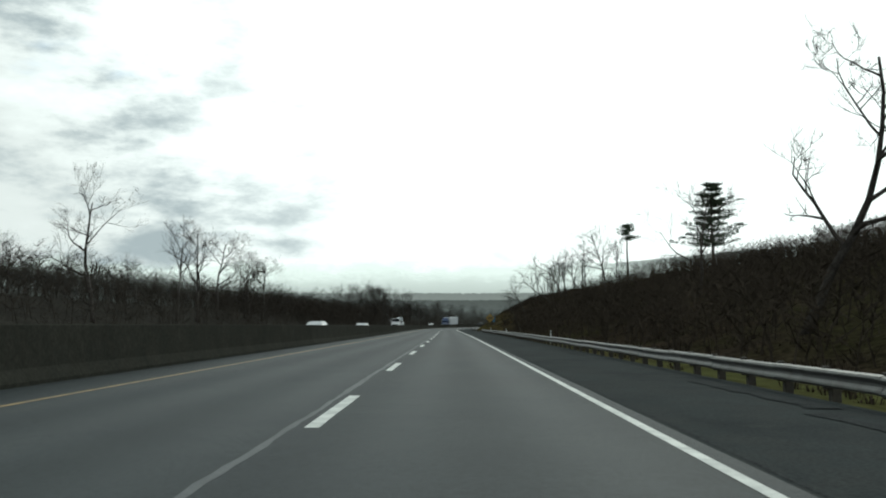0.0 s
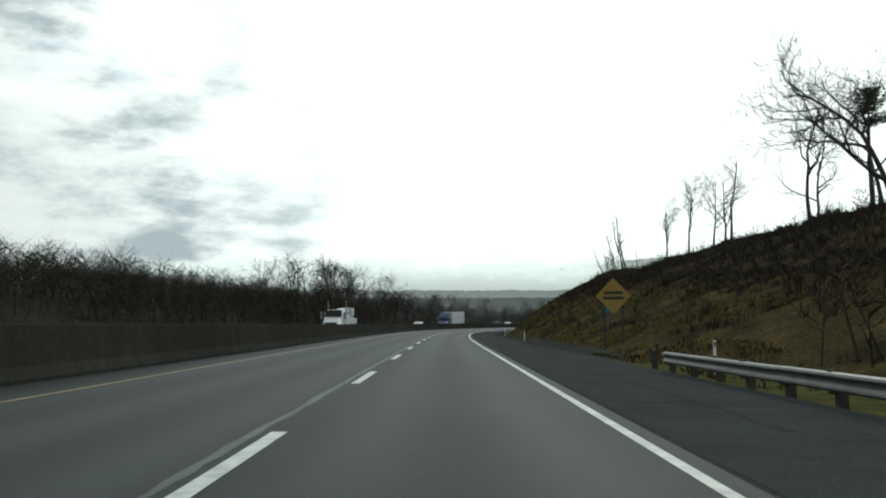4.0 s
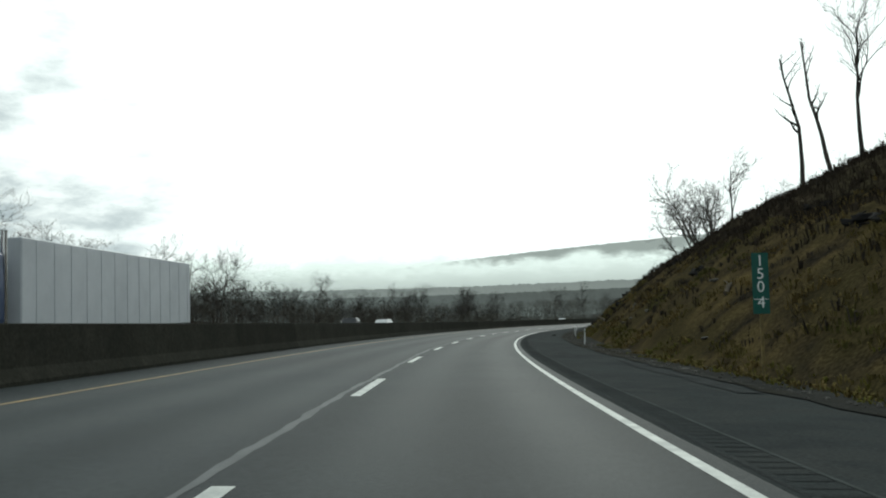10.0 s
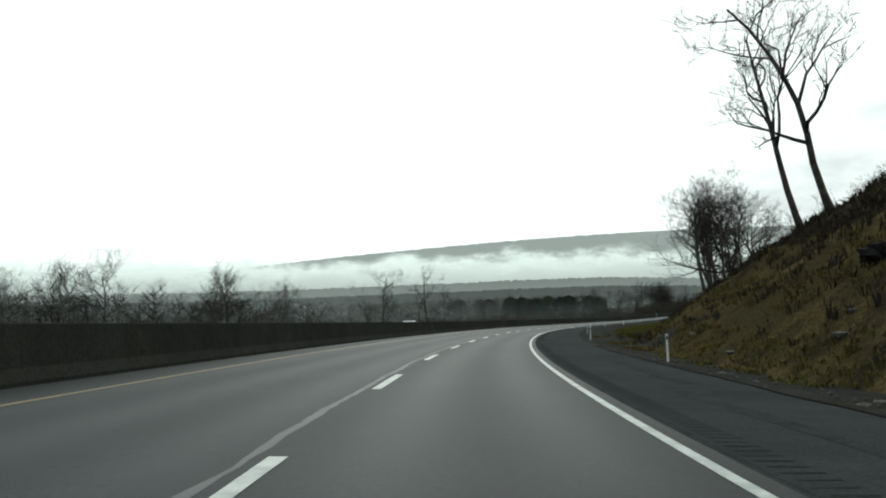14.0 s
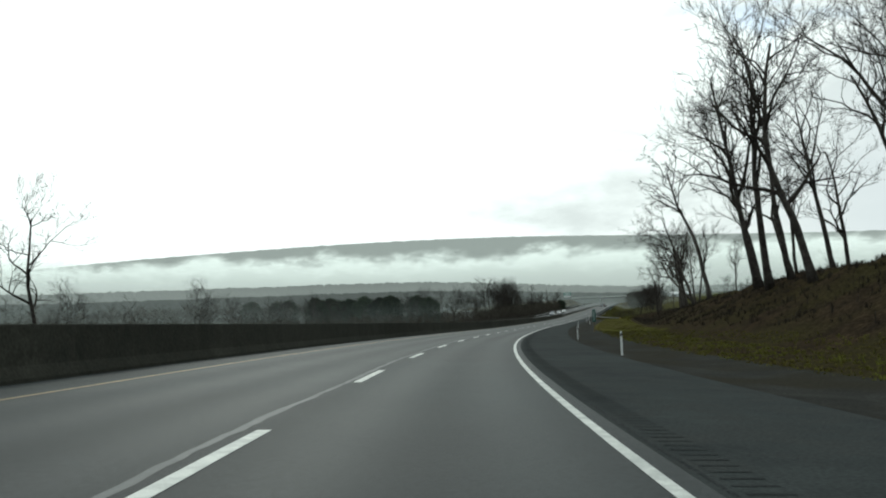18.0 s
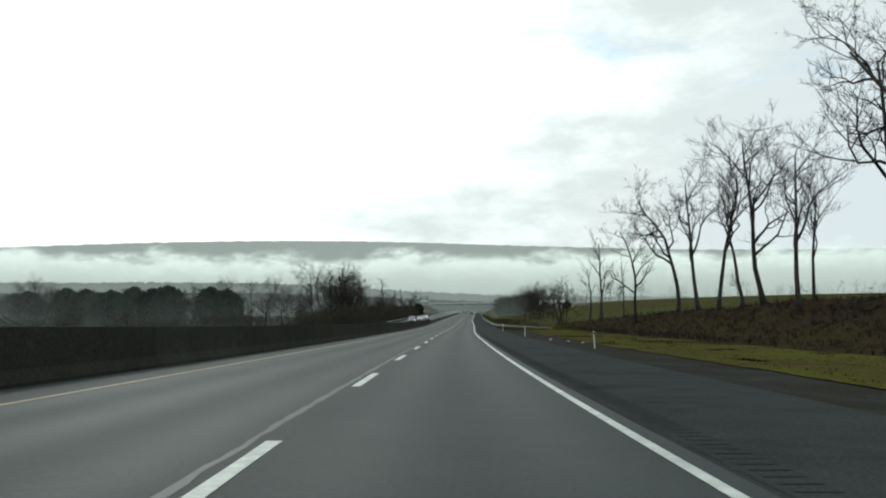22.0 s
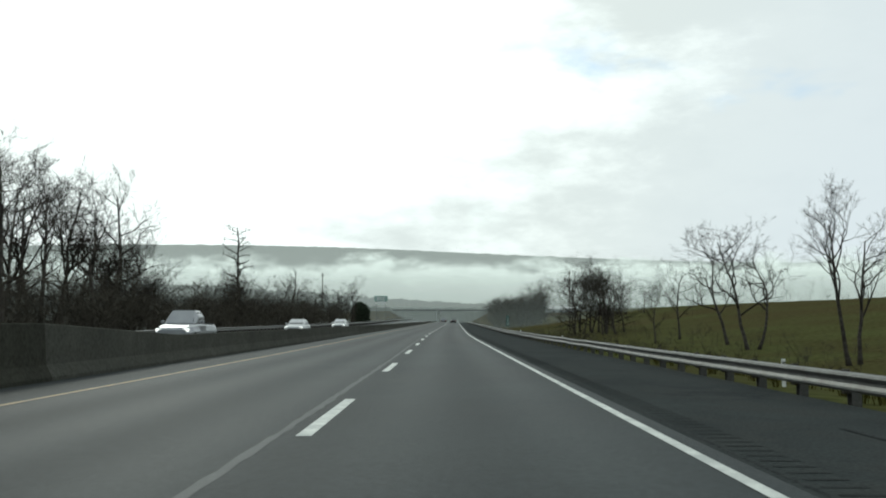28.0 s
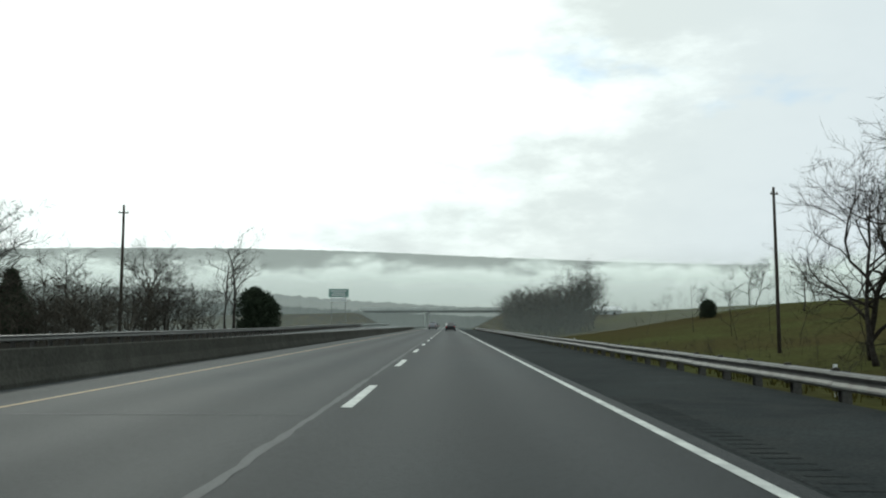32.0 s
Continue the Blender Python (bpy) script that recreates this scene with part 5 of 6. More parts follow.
# ---------------------------------------------------------------- grass and brush on the banks
def tufts(name, mat, n, s0, s1, u0, u1, h0, h1, seed, label, blades=7, where=None, power=1.0, wide=1.0):
    rg = random.Random(seed)
    vs, fs = [], []
    for _ in range(n):
        s, u = rg.uniform(s0, s1), u0 + (u1 - u0) * rg.random() ** power
        if where and not where(s, u):
            continue
        x, y, z = ground_at(s, u)
        h = rg.uniform(h0, h1)
        for _ in range(blades):
            a, r = rg.uniform(0, 6.283), rg.uniform(0, 0.16 * wide)
            bx, by = x + math.cos(a) * r, y + math.sin(a) * r
            l = rg.uniform(0.6, 1.1) * h
            o = len(vs)
            wx, wy = -math.sin(a) * 0.016 * wide, math.cos(a) * 0.016 * wide
            k = rg.uniform(0.25, 0.9)
            tx, ty = bx + math.cos(a) * l * k, by + math.sin(a) * l * k
            mx, my = bx + math.cos(a) * l * k * 0.35, by + math.sin(a) * l * k * 0.35
            vs += [(bx - wx, by - wy, z - 0.03), (bx + wx, by + wy, z - 0.03), (mx + wx, my + wy, z + l * 0.6), (mx - wx, my - wy, z + l * 0.6), (tx, ty, z + l * 0.75)]
            fs += [(o, o + 1, o + 2, o + 3), (o + 3, o + 2, o + 4)]
    me = bpy.data.meshes.new(name)
    me.from_pydata(vs, [], fs)
    me.materials.append(mat)
    me.update()
    return tagged(new(name, me), label, "grass", kind="stuff")


def bed(s, u):
    """Where a spot lies within its ledge of the cut, 0 to 1."""
    e = u - TOE - float(verge_s(s))
    h = float(bank_s(s))
    q = max(0.0, min(e * float(pitch_s(s)) / max(h, 0.1), 1.0))
    x = face(s, q) * h / 2.1 + 0.9 * wobble(s, u, 18.0) + s / 90
    return x - math.floor(x)


def patchy(s, u):
    return u < 12.5 + 5 * wobble(s, 2, 12.0) and bed(s, u) > 0.42 + 0.5 * wobble(s, u * 1.5, 5.0) and wobble(s, u * 2, 1.6) > -0.22


def patchy2(s, u):
    return wobble(s + 90, u * 1.6, 4.0) > 0.0


tufts("dry_grass", DRY_GRASS, 46000, 150, 520, 4.8, 19, 0.10, 0.28, 51, "clumps of dry golden grass hanging on the cut slope", where=patchy, power=0.9, blades=6, wide=1.5)
tufts("brown_weeds", BROWN_WEED, 20000, 150, 520, 11, 25, 0.2, 0.6, 58, "dense brown dead weeds on the upper part of the cut", blades=5, power=0.8, wide=1.6)
tufts("bank_brush", BRUSH, 20000, 150, 520, 6, 26, 0.15, 0.6, 52, "dark dead weeds and brush on the cut slope", where=patchy2, power=0.7, wide=1.5, blades=5)
tufts("bank_weeds", BRUSH, 9000, 500, 850, 15, 34, 0.2, 0.6, 53, "brown dead weeds on the low bank", blades=6)
tufts("green_grass", GREEN_GRASS, 13000, 490, 870, 7.2, 14, 0.05, 0.16, 54, "short damp green grass on the verge", blades=5)
tufts("verge_grass", GREEN_GRASS, 3500, 160, 500, 4.6, 6.5, 0.06, 0.2, 55, "thin green grass at the foot of the cut", where=patchy)
tufts("rail_grass", OLIVE_GRASS, 6000, 800, 1090, 4.2, 16, 0.15, 0.45, 56, "rank brown grass behind the guardrail")
tufts("slope_litter", BROWN_WEED, 5000, 0, 165, 4.2, 14, 0.1, 0.35, 57, "dry grass below the wooded slope", where=patchy)
thicket("rail_brush", HEDGE, spots(620, 850, 1090, 9, 34, 0.6, 2.0, 37), "leafless brush along the field edge", "scrub", 7, arms=12)
thicket("west_hedge", HEDGE, spots(1150, 900, 1095, -26, -48, 2.4, 5.6, 38), "dark leafless hedge beyond the far guardrail", "scrub", 8, arms=26, stem=0.11)
thicket("rail_shrubs", BRUSH, spots(420, 905, 1010, 7.5, 20, 0.4, 1.5, 62), "dark low shrubs behind the guardrail", "scrub", 17, arms=12, stem=0.14)
thicket("field_woods", HEDGE, spots(420, 1090, 1900, 30, 300, 4, 9, 39), "leafless woods beyond the fields", "woods", 9, arms=12, stem=0.08)


# ---------------------------------------------------------------- stones and litter at the foot of the cut
def stone_mesh(seed):
    rg = random.Random(seed)
    bm = bmesh.new()
    bmesh.ops.create_icosphere(bm, subdivisions=1, radius=1.0)
    for v in bm.verts:
        v.co *= rg.uniform(0.65, 1.15)
        v.co.z *= 0.55
    me = bpy.data.meshes.new("rock")
    bm.to_mesh(me)
    bm.free()
    me.materials.append(ROCK)
    return me


STONES = [stone_mesh(i) for i in range(5)]
rg = random.Random(91)
for i in range(90):
    s, u = rg.uniform(235, 480), rg.choice((rg.uniform(3.7, 5.4), rg.uniform(4.4, 9)))
    x, y, z = ground_at(s, u)
    ob = tagged(new("rock", rg.choice(STONES)), "broken grey rock fallen at the foot of the cut", "rock", "fallen rocks")
    k = rg.uniform(0.05, 0.17) if u < 5.4 else rg.uniform(0.10, 0.26)
    ob.matrix_world = pose(x, y, z + 0.15 * k, 0, 0, rg.uniform(0, 360)) @ Matrix.Diagonal((k * rg.uniform(0.8, 1.7), k, k * rg.uniform(0.6, 1.1), 1))


def outcrop(seed, s, u, w, h):
    """A ledge of bedded rock that stands out of the slope: stacked broken slabs."""
    rg = random.Random(seed)
    thing = tagged(new("rock_outcrop"), "dark ledge of broken layered rock in the cut slope", "rock", "rock ledges")
    for i in range(int(7 + 7 * w * h / 4)):
        bm = bmesh.new()
        bmesh.ops.create_icosphere(bm, subdivisions=2, radius=1.0)
        k = rg.uniform(0.16, 0.5)
        y, z = rg.uniform(-0.5, 0.5) * w, rg.uniform(-0.4, 1.0) * h
        turn = Matrix.Rotation(rg.uniform(0, 6.28), 3, "Z") @ Matrix.Rotation(rg.gauss(0, 0.25), 3, "X")
        for v in bm.verts:
            q = Vector((max(-0.7, min(0.7, v.co.x)), max(-0.75, min(0.75, v.co.y)), max(-0.6, min(0.6, v.co.z))))
            q = Vector((q.x * 1.2, q.y * 1.7, q.z * 0.7)) * k * (1.0 + 0.35 * noise.noise(v.co * 2.1 + Vector((i, seed, 0))) + rg.uniform(-0.05, 0.05))
            v.co = turn @ q + Vector((z * 1.3 + rg.uniform(0.0, 0.3), y, z))
        me = bpy.data.meshes.new("slab")
        bm.to_mesh(me)
        bm.free()
        me.materials.append(WET_ROCK)
        part("slab", me, None, thing)
    x, y, z = ground_at(s, u)
    thing.matrix_world = pose(x, y, z - 0.1, 0, rg.uniform(-6, 6), bearing(s) + rg.uniform(-12, 12))


for i, (s, u, w, h) in enumerate(((419, 6.6, 4.5, 0.9), (424, 7.4, 6.0, 1.3), (429, 7.0, 5.0, 1.0), (434, 8.6, 4.0, 0.8), (445, 7.0, 2.6, 0.4), (402, 9.6, 2.4, 0.4), (372, 11.0, 2.6, 0.4), (322, 9.0, 2.4, 0.3), (352, 13.0, 3.6, 0.5), (362, 10.2, 3.0, 0.5), (341, 11.4, 3.2, 0.4), (384, 12.4, 3.4, 0.6),
                                   (392, 8.4, 3.0, 0.5), (330, 13.6, 2.8, 0.4), (308, 11.0, 3.0, 0.4), (294, 12.6, 3.2, 0.5), (284, 10.0, 2.6, 0.4), (410, 12.6, 3.4, 0.6), (456, 9.0, 3.0, 0.4), (270, 11.6, 2.8, 0.4))):
    outcrop(300 + i, s, u, w, h)

def fallen_log(s, u, length, turn):
    thing = tagged(new("fallen_log"), "pale broken log lying on the cut slope", "log", "fallen logs")
    g = Geo()
    g.tube([(0, 0, 0), (length * 0.5, 0.08, 0.05), (length, 0, 0)], [0.10, 0.085, 0.05], 8)
    part("stem", g, DEAD_WOOD, thing)
    b = Geo()
    b.tube([(length * 0.6, 0.06, 0.04), (length * 0.75, 0.35, 0.18)], [0.04, 0.012], 5)
    part("broken_branch", b, DEAD_WOOD, thing)
    x, y, z = ground_at(s, u)
    thing.matrix_world = pose(x, y, z + 0.12, 0, -18, bearing(s) + turn)


for s, u, l, t in ((396, 9.0, 1.5, 40), (388, 7.0, 1.1, 120), (347, 8.0, 1.6, 60), (410, 10.5, 1.3, 20), (300, 8.5, 1.2, 75), (436, 9.5, 1.4, 30)):
    fallen_log(s, u, l, t)

grit = Geo()
rg = random.Random(17)
for i in range(1600):
    s, u = rg.uniform(190, 500), 3.35 + 1.5 * rg.random() ** 1.4
    x, y, z = ground_at(s, max(u, TOE))
    k = rg.uniform(0.015, 0.07)
    v = [(x + a * k * rg.uniform(0.6, 1.4), y + b * k * rg.uniform(0.6, 1.4), z + 0.045 + c * k * rg.uniform(0.5, 1.0)) for a, b, c in ((1, 0, 0), (0, 1, 0), (-1, 0, 0), (0, -1, 0), (0, 0, 1), (0, 0, -1))]
    grit.add(v, [(0, 1, 4), (1, 2, 4), (2, 3, 4), (3, 0, 4), (1, 0, 5), (2, 1, 5), (3, 2, 5), (0, 3, 5)])
tagged(new("loose_stones", grit.mesh("loose_stones", ROCK)), "loose stones and clods along the edge of the shoulder", "gravel", kind="stuff")


# ---------------------------------------------------------------- roadside posts and signs
def delineator(lean=0.0, turn=0.0):
    thing = tagged(new("delineator_post"), "slim white roadside marker post with a reflector", "marker post", "roadside marker posts")
    g = Geo()
    g.box(-0.038, 0.038, -0.012, 0.012, -0.2, 0.94, 0.004)
    part("post", g, SIGN_WHITE, thing)
    r = Geo()
    r.box(-0.03, 0.03, -0.018, -0.0125, 0.76, 0.89)
    part("reflector", r, CHROME, thing, "clear reflector")
    return thing


first_post = delineator()
put(first_post, 199, 4.4, -0.2)
for s, u, tilt in ((228, 4.1, 1), (303, 4.95, -9), (367, 4.2, 3), (399.5, 4.6, -7), (427, 4.0, -6), (462, 4.1, 0), (495, 4.0, 2), (526.5, 4.5, 0), (556, 4.1, 1), (587, 4.0, 0), (617, 4.1, -2),
                   (684, 4.6, 0), (722.5, 5.6, -3), (752, 4.1, 0), (784, 3.5, 0), (884, 4.6, 0), (917, 4.6, 1), (945, 4.6, 0), (1013, 4.7, -1), (1045, 4.6, 0), (150, 5.2, 0), (60, 4.7, 0), (107, 4.8, 0)):
    x, y, z = ground_at(s, u)
    copy_thing(first_post, pose(x, y, z - (0.38 if s > 880 else 0.0), 0, tilt, bearing(s)))


def lettering(body, size, mat, parent, x, y, z, name="digit"):
    c = bpy.data.curves.new(name, "FONT")
    c.body, c.size, c.extrude, c.align_x, c.align_y = body, size, 0.003, "CENTER", "CENTER"
    tmp = bpy.data.objects.new(name, c)
    scene.collection.objects.link(tmp)
    me = bpy.data.meshes.new_from_object(tmp.evaluated_get(bpy.context.evaluated_depsgraph_get()))
    bpy.data.objects.remove(tmp)
    me.materials.clear()
    me.materials.append(mat)
    ob = part(name, me, None, parent)
    ob.matrix_basis = pose(x, y, z, 90, 0, 0)
    return ob


def mile_marker(s, u, digits, label, sunk=0.0):
    thing = tagged(new("mile_marker"), label, "road sign")
    g = Geo()
    g.box(-0.03, 0.03, 0.0, 0.025, -0.9, 1.2)
    g.box(-0.03, -0.022, -0.02, 0.0, -0.3, 1.2)
    g.box(0.022, 0.03, -0.02, 0.0, -0.3, 1.2)
    part("post", g, SIGN_POST, thing, "olive wooden post")
    p = Geo()
    p.box(-0.19, 0.19, -0.035, -0.03, 1.15, 2.55, 0.002)
    panel = part("panel", p, SIGN_GREEN, thing, "green sign panel")
    for i, d in enumerate(digits):
        lettering(d, 0.36, SIGN_WHITE, panel, 0, -0.038, 2.36 - 0.30 * i - (0.06 if i == 3 else 0))
    b = Geo()
    b.box(-0.17, 0.17, -0.0375, -0.0355, 1.475, 1.49)
    part("rule", b, SIGN_WHITE, panel)
    x, y, z = ground_at(s, u)
    thing.matrix_world = pose(x, y, z - sunk, 0, 1.0, bearing(s))
    return thing


mile_marker(333, 4.9, "1504", "tall narrow green mile marker with white digits on a post", -0.42)
mile_marker(655, 6.6, "1506", "tall narrow green mile marker beside a grassy bank")
mile_marker(983.5, 5.8, "1508", "tall narrow green mile marker behind the guardrail", 0.28)


def warning_sign(s, u):
    thing = tagged(new("warning_sign"), "yellow diamond warning sign on two posts", "road sign")
    for dx in (-0.42, 0.42):
        g = Geo()
        g.box(dx - 0.04, dx + 0.04, 0, 0.06, -0.4, 2.6, 0.008)
        part("post", g, WOOD_POST, thing)
    p = Geo()
    r = 0.85
    v = [(0, -0.03, 2.35 - r), (r, -0.03, 2.35), (0, -0.03, 2.35 + r), (-r, -0.03, 2.35)]
    p.add(v + [(x, -0.022, z) for x, _, z in v], [(0, 1, 2, 3), (7, 6, 5, 4), (0, 4, 5, 1), (1, 5, 6, 2), (2, 6, 7, 3), (3, 7, 4, 0)])
    panel = part("panel", p, SIGN_YELLOW, thing, "faded yellow diamond panel")
    for z, w in ((2.5, 0.45), (2.25, 0.5)):
        b = Geo()
        b.box(-w, w, -0.036, -0.032, z - 0.07, z + 0.07)
        part("legend", b, SIGN_BLACK, panel, "worn dark legend")
    x, y, z = ground_at(s, u)
    thing.matrix_world = pose(x, y, z, 0, 0, bearing(s))


warning_sign(168, 6.0)


def small_sign(s, u):
    thing = tagged(new("small_sign"), "small blue rectangular road sign on a post", "road sign")
    g = Geo()
    g.box(-0.03, 0.03, 0, 0.04, -0.3, 1.6)
    part("post", g, POST_STEEL, thing)
    p = Geo()
    p.box(-0.24, 0.24, -0.02, -0.012, 1.1, 2.1, 0.003)
    part("panel", p, SIGN_BLUE, thing, "blue panel")
    x, y, z = ground_at(s, u)
    thing.matrix_world = pose(x, y, z, 0, 0, bearing(s))


small_sign(176, 7.2)


def guide_sign(s, u):
    thing = tagged(new("guide_sign"), "large green motorway guide sign on two steel posts", "road sign")
    for dx in (-2.0, 2.0):
        g = Geo()
        g.box(dx - 0.09, dx + 0.09, 0.0, 0.18, -2.5, 10.4)
        part("post", g, POST_STEEL, thing)
    p = Geo()
    p.box(-2.9, 2.9, -0.06, 0.0, 8.3, 10.7, 0.02)
    panel = part("panel", p, FADED_GREEN, thing, "pale green sign panel")
    for z, w in ((10.1, 2.2), (9.5, 1.7), (8.9, 2.0)):
        b = Geo()
        b.box(-w, w, -0.068, -0.062, z - 0.14, z + 0.14)
        part("legend", b, SIGN_WHITE, panel, "white legend")
    q = Geo()
    q.box(-2.3, 2.3, -0.06, 0.0, 7.0, 8.1, 0.02)
    part("lower_panel", q, SIGN_WHITE, thing, "pale lower panel")
    put(thing, s, u)


guide_sign(1249, -34)


def rail_stub(s, u):
    thing = tagged(new("pipe_marker"), "short white bent pipe marker at the foot of the cut", "marker")
    g = Geo()
    g.tube([(0.1, 0, -0.5), (0.1, 0, 0.20), (0.06, 0, 0.25), (-0.24, 0, 0.26)], [0.035] * 4, 8)
    part("pipe", g, SIGN_WHITE, thing)
    x, y, z = ground_at(s, u)
    thing.matrix_world = pose(x, y, z - 0.1, 0, 0, bearing(s))


rail_stub(267.5, 4.8)


# ---------------------------------------------------------------- utility poles
def utility_pole(s, u, h, arms, label, z=None):
    thing = tagged(new("utility_pole"), label, "utility pole")
    g = Geo()
    g.tube([(0, 0, -1.0), (0.02, 0, h * 0.5), (0, 0, h)], [0.17, 0.15, 0.11], 10)
    part("pole", g, POLE_WOOD, thing, smooth=True)
    for zz, w in arms:
        a = Geo()
        a.box(-w, w, -0.14, -0.04, zz - 0.06, zz + 0.06, 0.01)
        arm = part("crossarm", a, POLE_WOOD, thing)
        for x in (-w + 0.1, w - 0.1):
            i = Geo()
            i.tube([(x, -0.09, zz + 0.06), (x, -0.09, zz + 0.12), (x, -0.09, zz + 0.22)], [0.03, 0.06, 0.03], 8)
            part("insulator", i, CHROME, arm)
    x, y, zz = ground_at(s, u)
    thing.matrix_world = pose(x, y, zz if z is None else z, 0, 0, bearing(s) + 8)


utility_pole(1071, 25.6, 14.2, ((13.6, 0.35),), "tall brown wooden utility pole in a field")
utility_pole(1082, -34.3, 13.2, ((12.4, 0.5),), "tall dark wooden utility pole beyond the far carriageway")
utility_pole(1195, -66, 10.0, ((9.4, 1.3),), "distant wooden utility pole with one crossarm")


# ---------------------------------------------------------------- overpass
def overpass(s):
    thing = tagged(new("overpass"), "concrete and steel road bridge crossing over the motorway", "bridge")
    d = Geo()
    d.box(-34, 26, -5, 5, 6.2, 6.5, 0.05)
    part("deck", d, PALE_CONCRETE, thing)
    for y in (-4.4, -1.5, 1.5, 4.4):
        g = Geo()
        g.box(-33, 25, y - 0.2, y + 0.2, 5.6, 6.2)
        part("girder", g, BRIDGE_STEEL, thing, "grey painted steel girder")
    for y in (-5, 4.75):
        g = Geo()
        g.box(-34, 26, y, y + 0.25, 6.5, 7.3, 0.03)
        part("parapet", g, PALE_CONCRETE, thing)
    for y in (-3.2, 0, 3.2):
        g = Geo()
        g.tube([(-10.25, y, -2), (-10.25, y, 5.2)], [0.3, 0.3], 12)
        part("column", g, PALE_CONCRETE, thing)
    c = Geo()
    c.box(-10.5, -9.7, -4.8, 4.8, 5.0, 5.6, 0.04)
    part("pier_cap", c, PALE_CONCRETE, thing)
    put(thing, s, 0, turn=-4)


overpass(1316)
for side in (-1, 1):
    inner = -24.0 if side < 0 else 6.0
    g = Geo()
    v = []
    for far_x, top in ((0, -0.6), (12, 5.4), (60, 4.5), (120, 0.0)):
        x = inner + side * far_x
        for y, k in ((-24, -2.5), (-5.5, top), (5.5, top), (24, -2.5)):
            v.append((x, y, k))
    g.add(v, [(4 * i + k, 4 * i + k + 1, 4 * i + k + 5, 4 * i + k + 4) for i in range(3) for k in range(3)])
    ob = tagged(new("embankment", g.mesh("embankment", GROUND)), "grassy embankment carrying the bridge road", "embankment", kind="structure")
    put(ob, 1316, 0, turn=-4)


# ---------------------------------------------------------------- farm building
def farm_building(s, u):
    thing = tagged(new("farm_building"), "low white farm building with a pale metal roof", "building")
    w = Geo()
    w.box(-9, 9, -4, 4, -2, 2.8)
    part("wall", w, TRAILER_WHITE, thing)
    r = Geo()
    r.add([(-9.5, -4.6, 2.7), (9.5, -4.6, 2.7), (9.5, 0, 4.4), (-9.5, 0, 4.4), (-9.5, 4.6, 2.7), (9.5, 4.6, 2.7), (-9.5, -4.6, 2.85), (9.5, -4.6, 2.85), (9.5, 0, 4.55), (-9.5, 0, 4.55), (-9.5, 4.6, 2.85), (9.5, 4.6, 2.85)],
          [(6, 7, 8, 9), (9, 8, 11, 10), (0, 3, 2, 1), (3, 4, 5, 2), (0, 1, 7, 6), (4, 10, 11, 5), (0, 6, 9, 3), (3, 9, 10, 4), (1, 2, 8, 7), (2, 5, 11, 8)])
    part("roof", r, SIGN_WHITE, thing, "pale metal roof")
    for x in (-6, -2, 2, 6):
        g = Geo()
        g.box(x - 0.7, x + 0.7, -4.03, -4.005, 0.8, 1.9)
        part("window", g, DARK_GLASS, thing)
    x, y, z = ground_at(s, u)
    thing.matrix_world = pose(x, y, z - 0.3, 0, 0, bearing(s) + 12)


farm_building(1351, 58)


# ---------------------------------------------------------------- vehicles
def loft(rings, closed_ends=True):
    """Rings of (y, half width, bottom, top, tuck): a rounded body."""
    g = Geo()
    v, f = [], []
    n = 10
    for y, w, z0, z1, tuck in rings:
        h = z1 - z0
        for x, z in ((-w * 0.86, z0), (-w, z0 + 0.22 * h), (-w, z0 + 0.55 * h), (-w * tuck, z0 + 0.88 * h), (-w * tuck * 0.86, z1), (w * tuck * 0.86, z1), (w * tuck, z0 + 0.88 * h), (w, z0 + 0.55 * h), (w, z0 + 0.22 * h), (w * 0.86, z0)):
            v.append((x, y, z))
    for i in range(len(rings) - 1):
        for k in range(n):
            f.append((i * n + k, i * n + (k + 1) % n, (i + 1) * n + (k + 1) % n, (i + 1) * n + k))
    f.append(tuple(range(n - 1, -1, -1)))
    f.append(tuple(range((len(rings) - 1) * n, len(rings) * n)))
    g.add(v, f)
    return g


def wheel(thing, x, y, r=0.33, w=0.22):
    g = Geo()
    s = 1 if x > 0 else -1
    g.tube([(x, y, r), (x - s * 0.03, y, r), (x - s * w, y, r)], [r * 0.94, r, r], 18)
    t = part("wheel", g, RUBBER, thing, "black tyre")
    h = Geo()
    h.tube([(x + s * 0.012, y, r), (x + s * 0.002, y, r)], [r * 0.5, r * 0.62], 14)
    part("rim", h, CHROME, t, "metal rim")


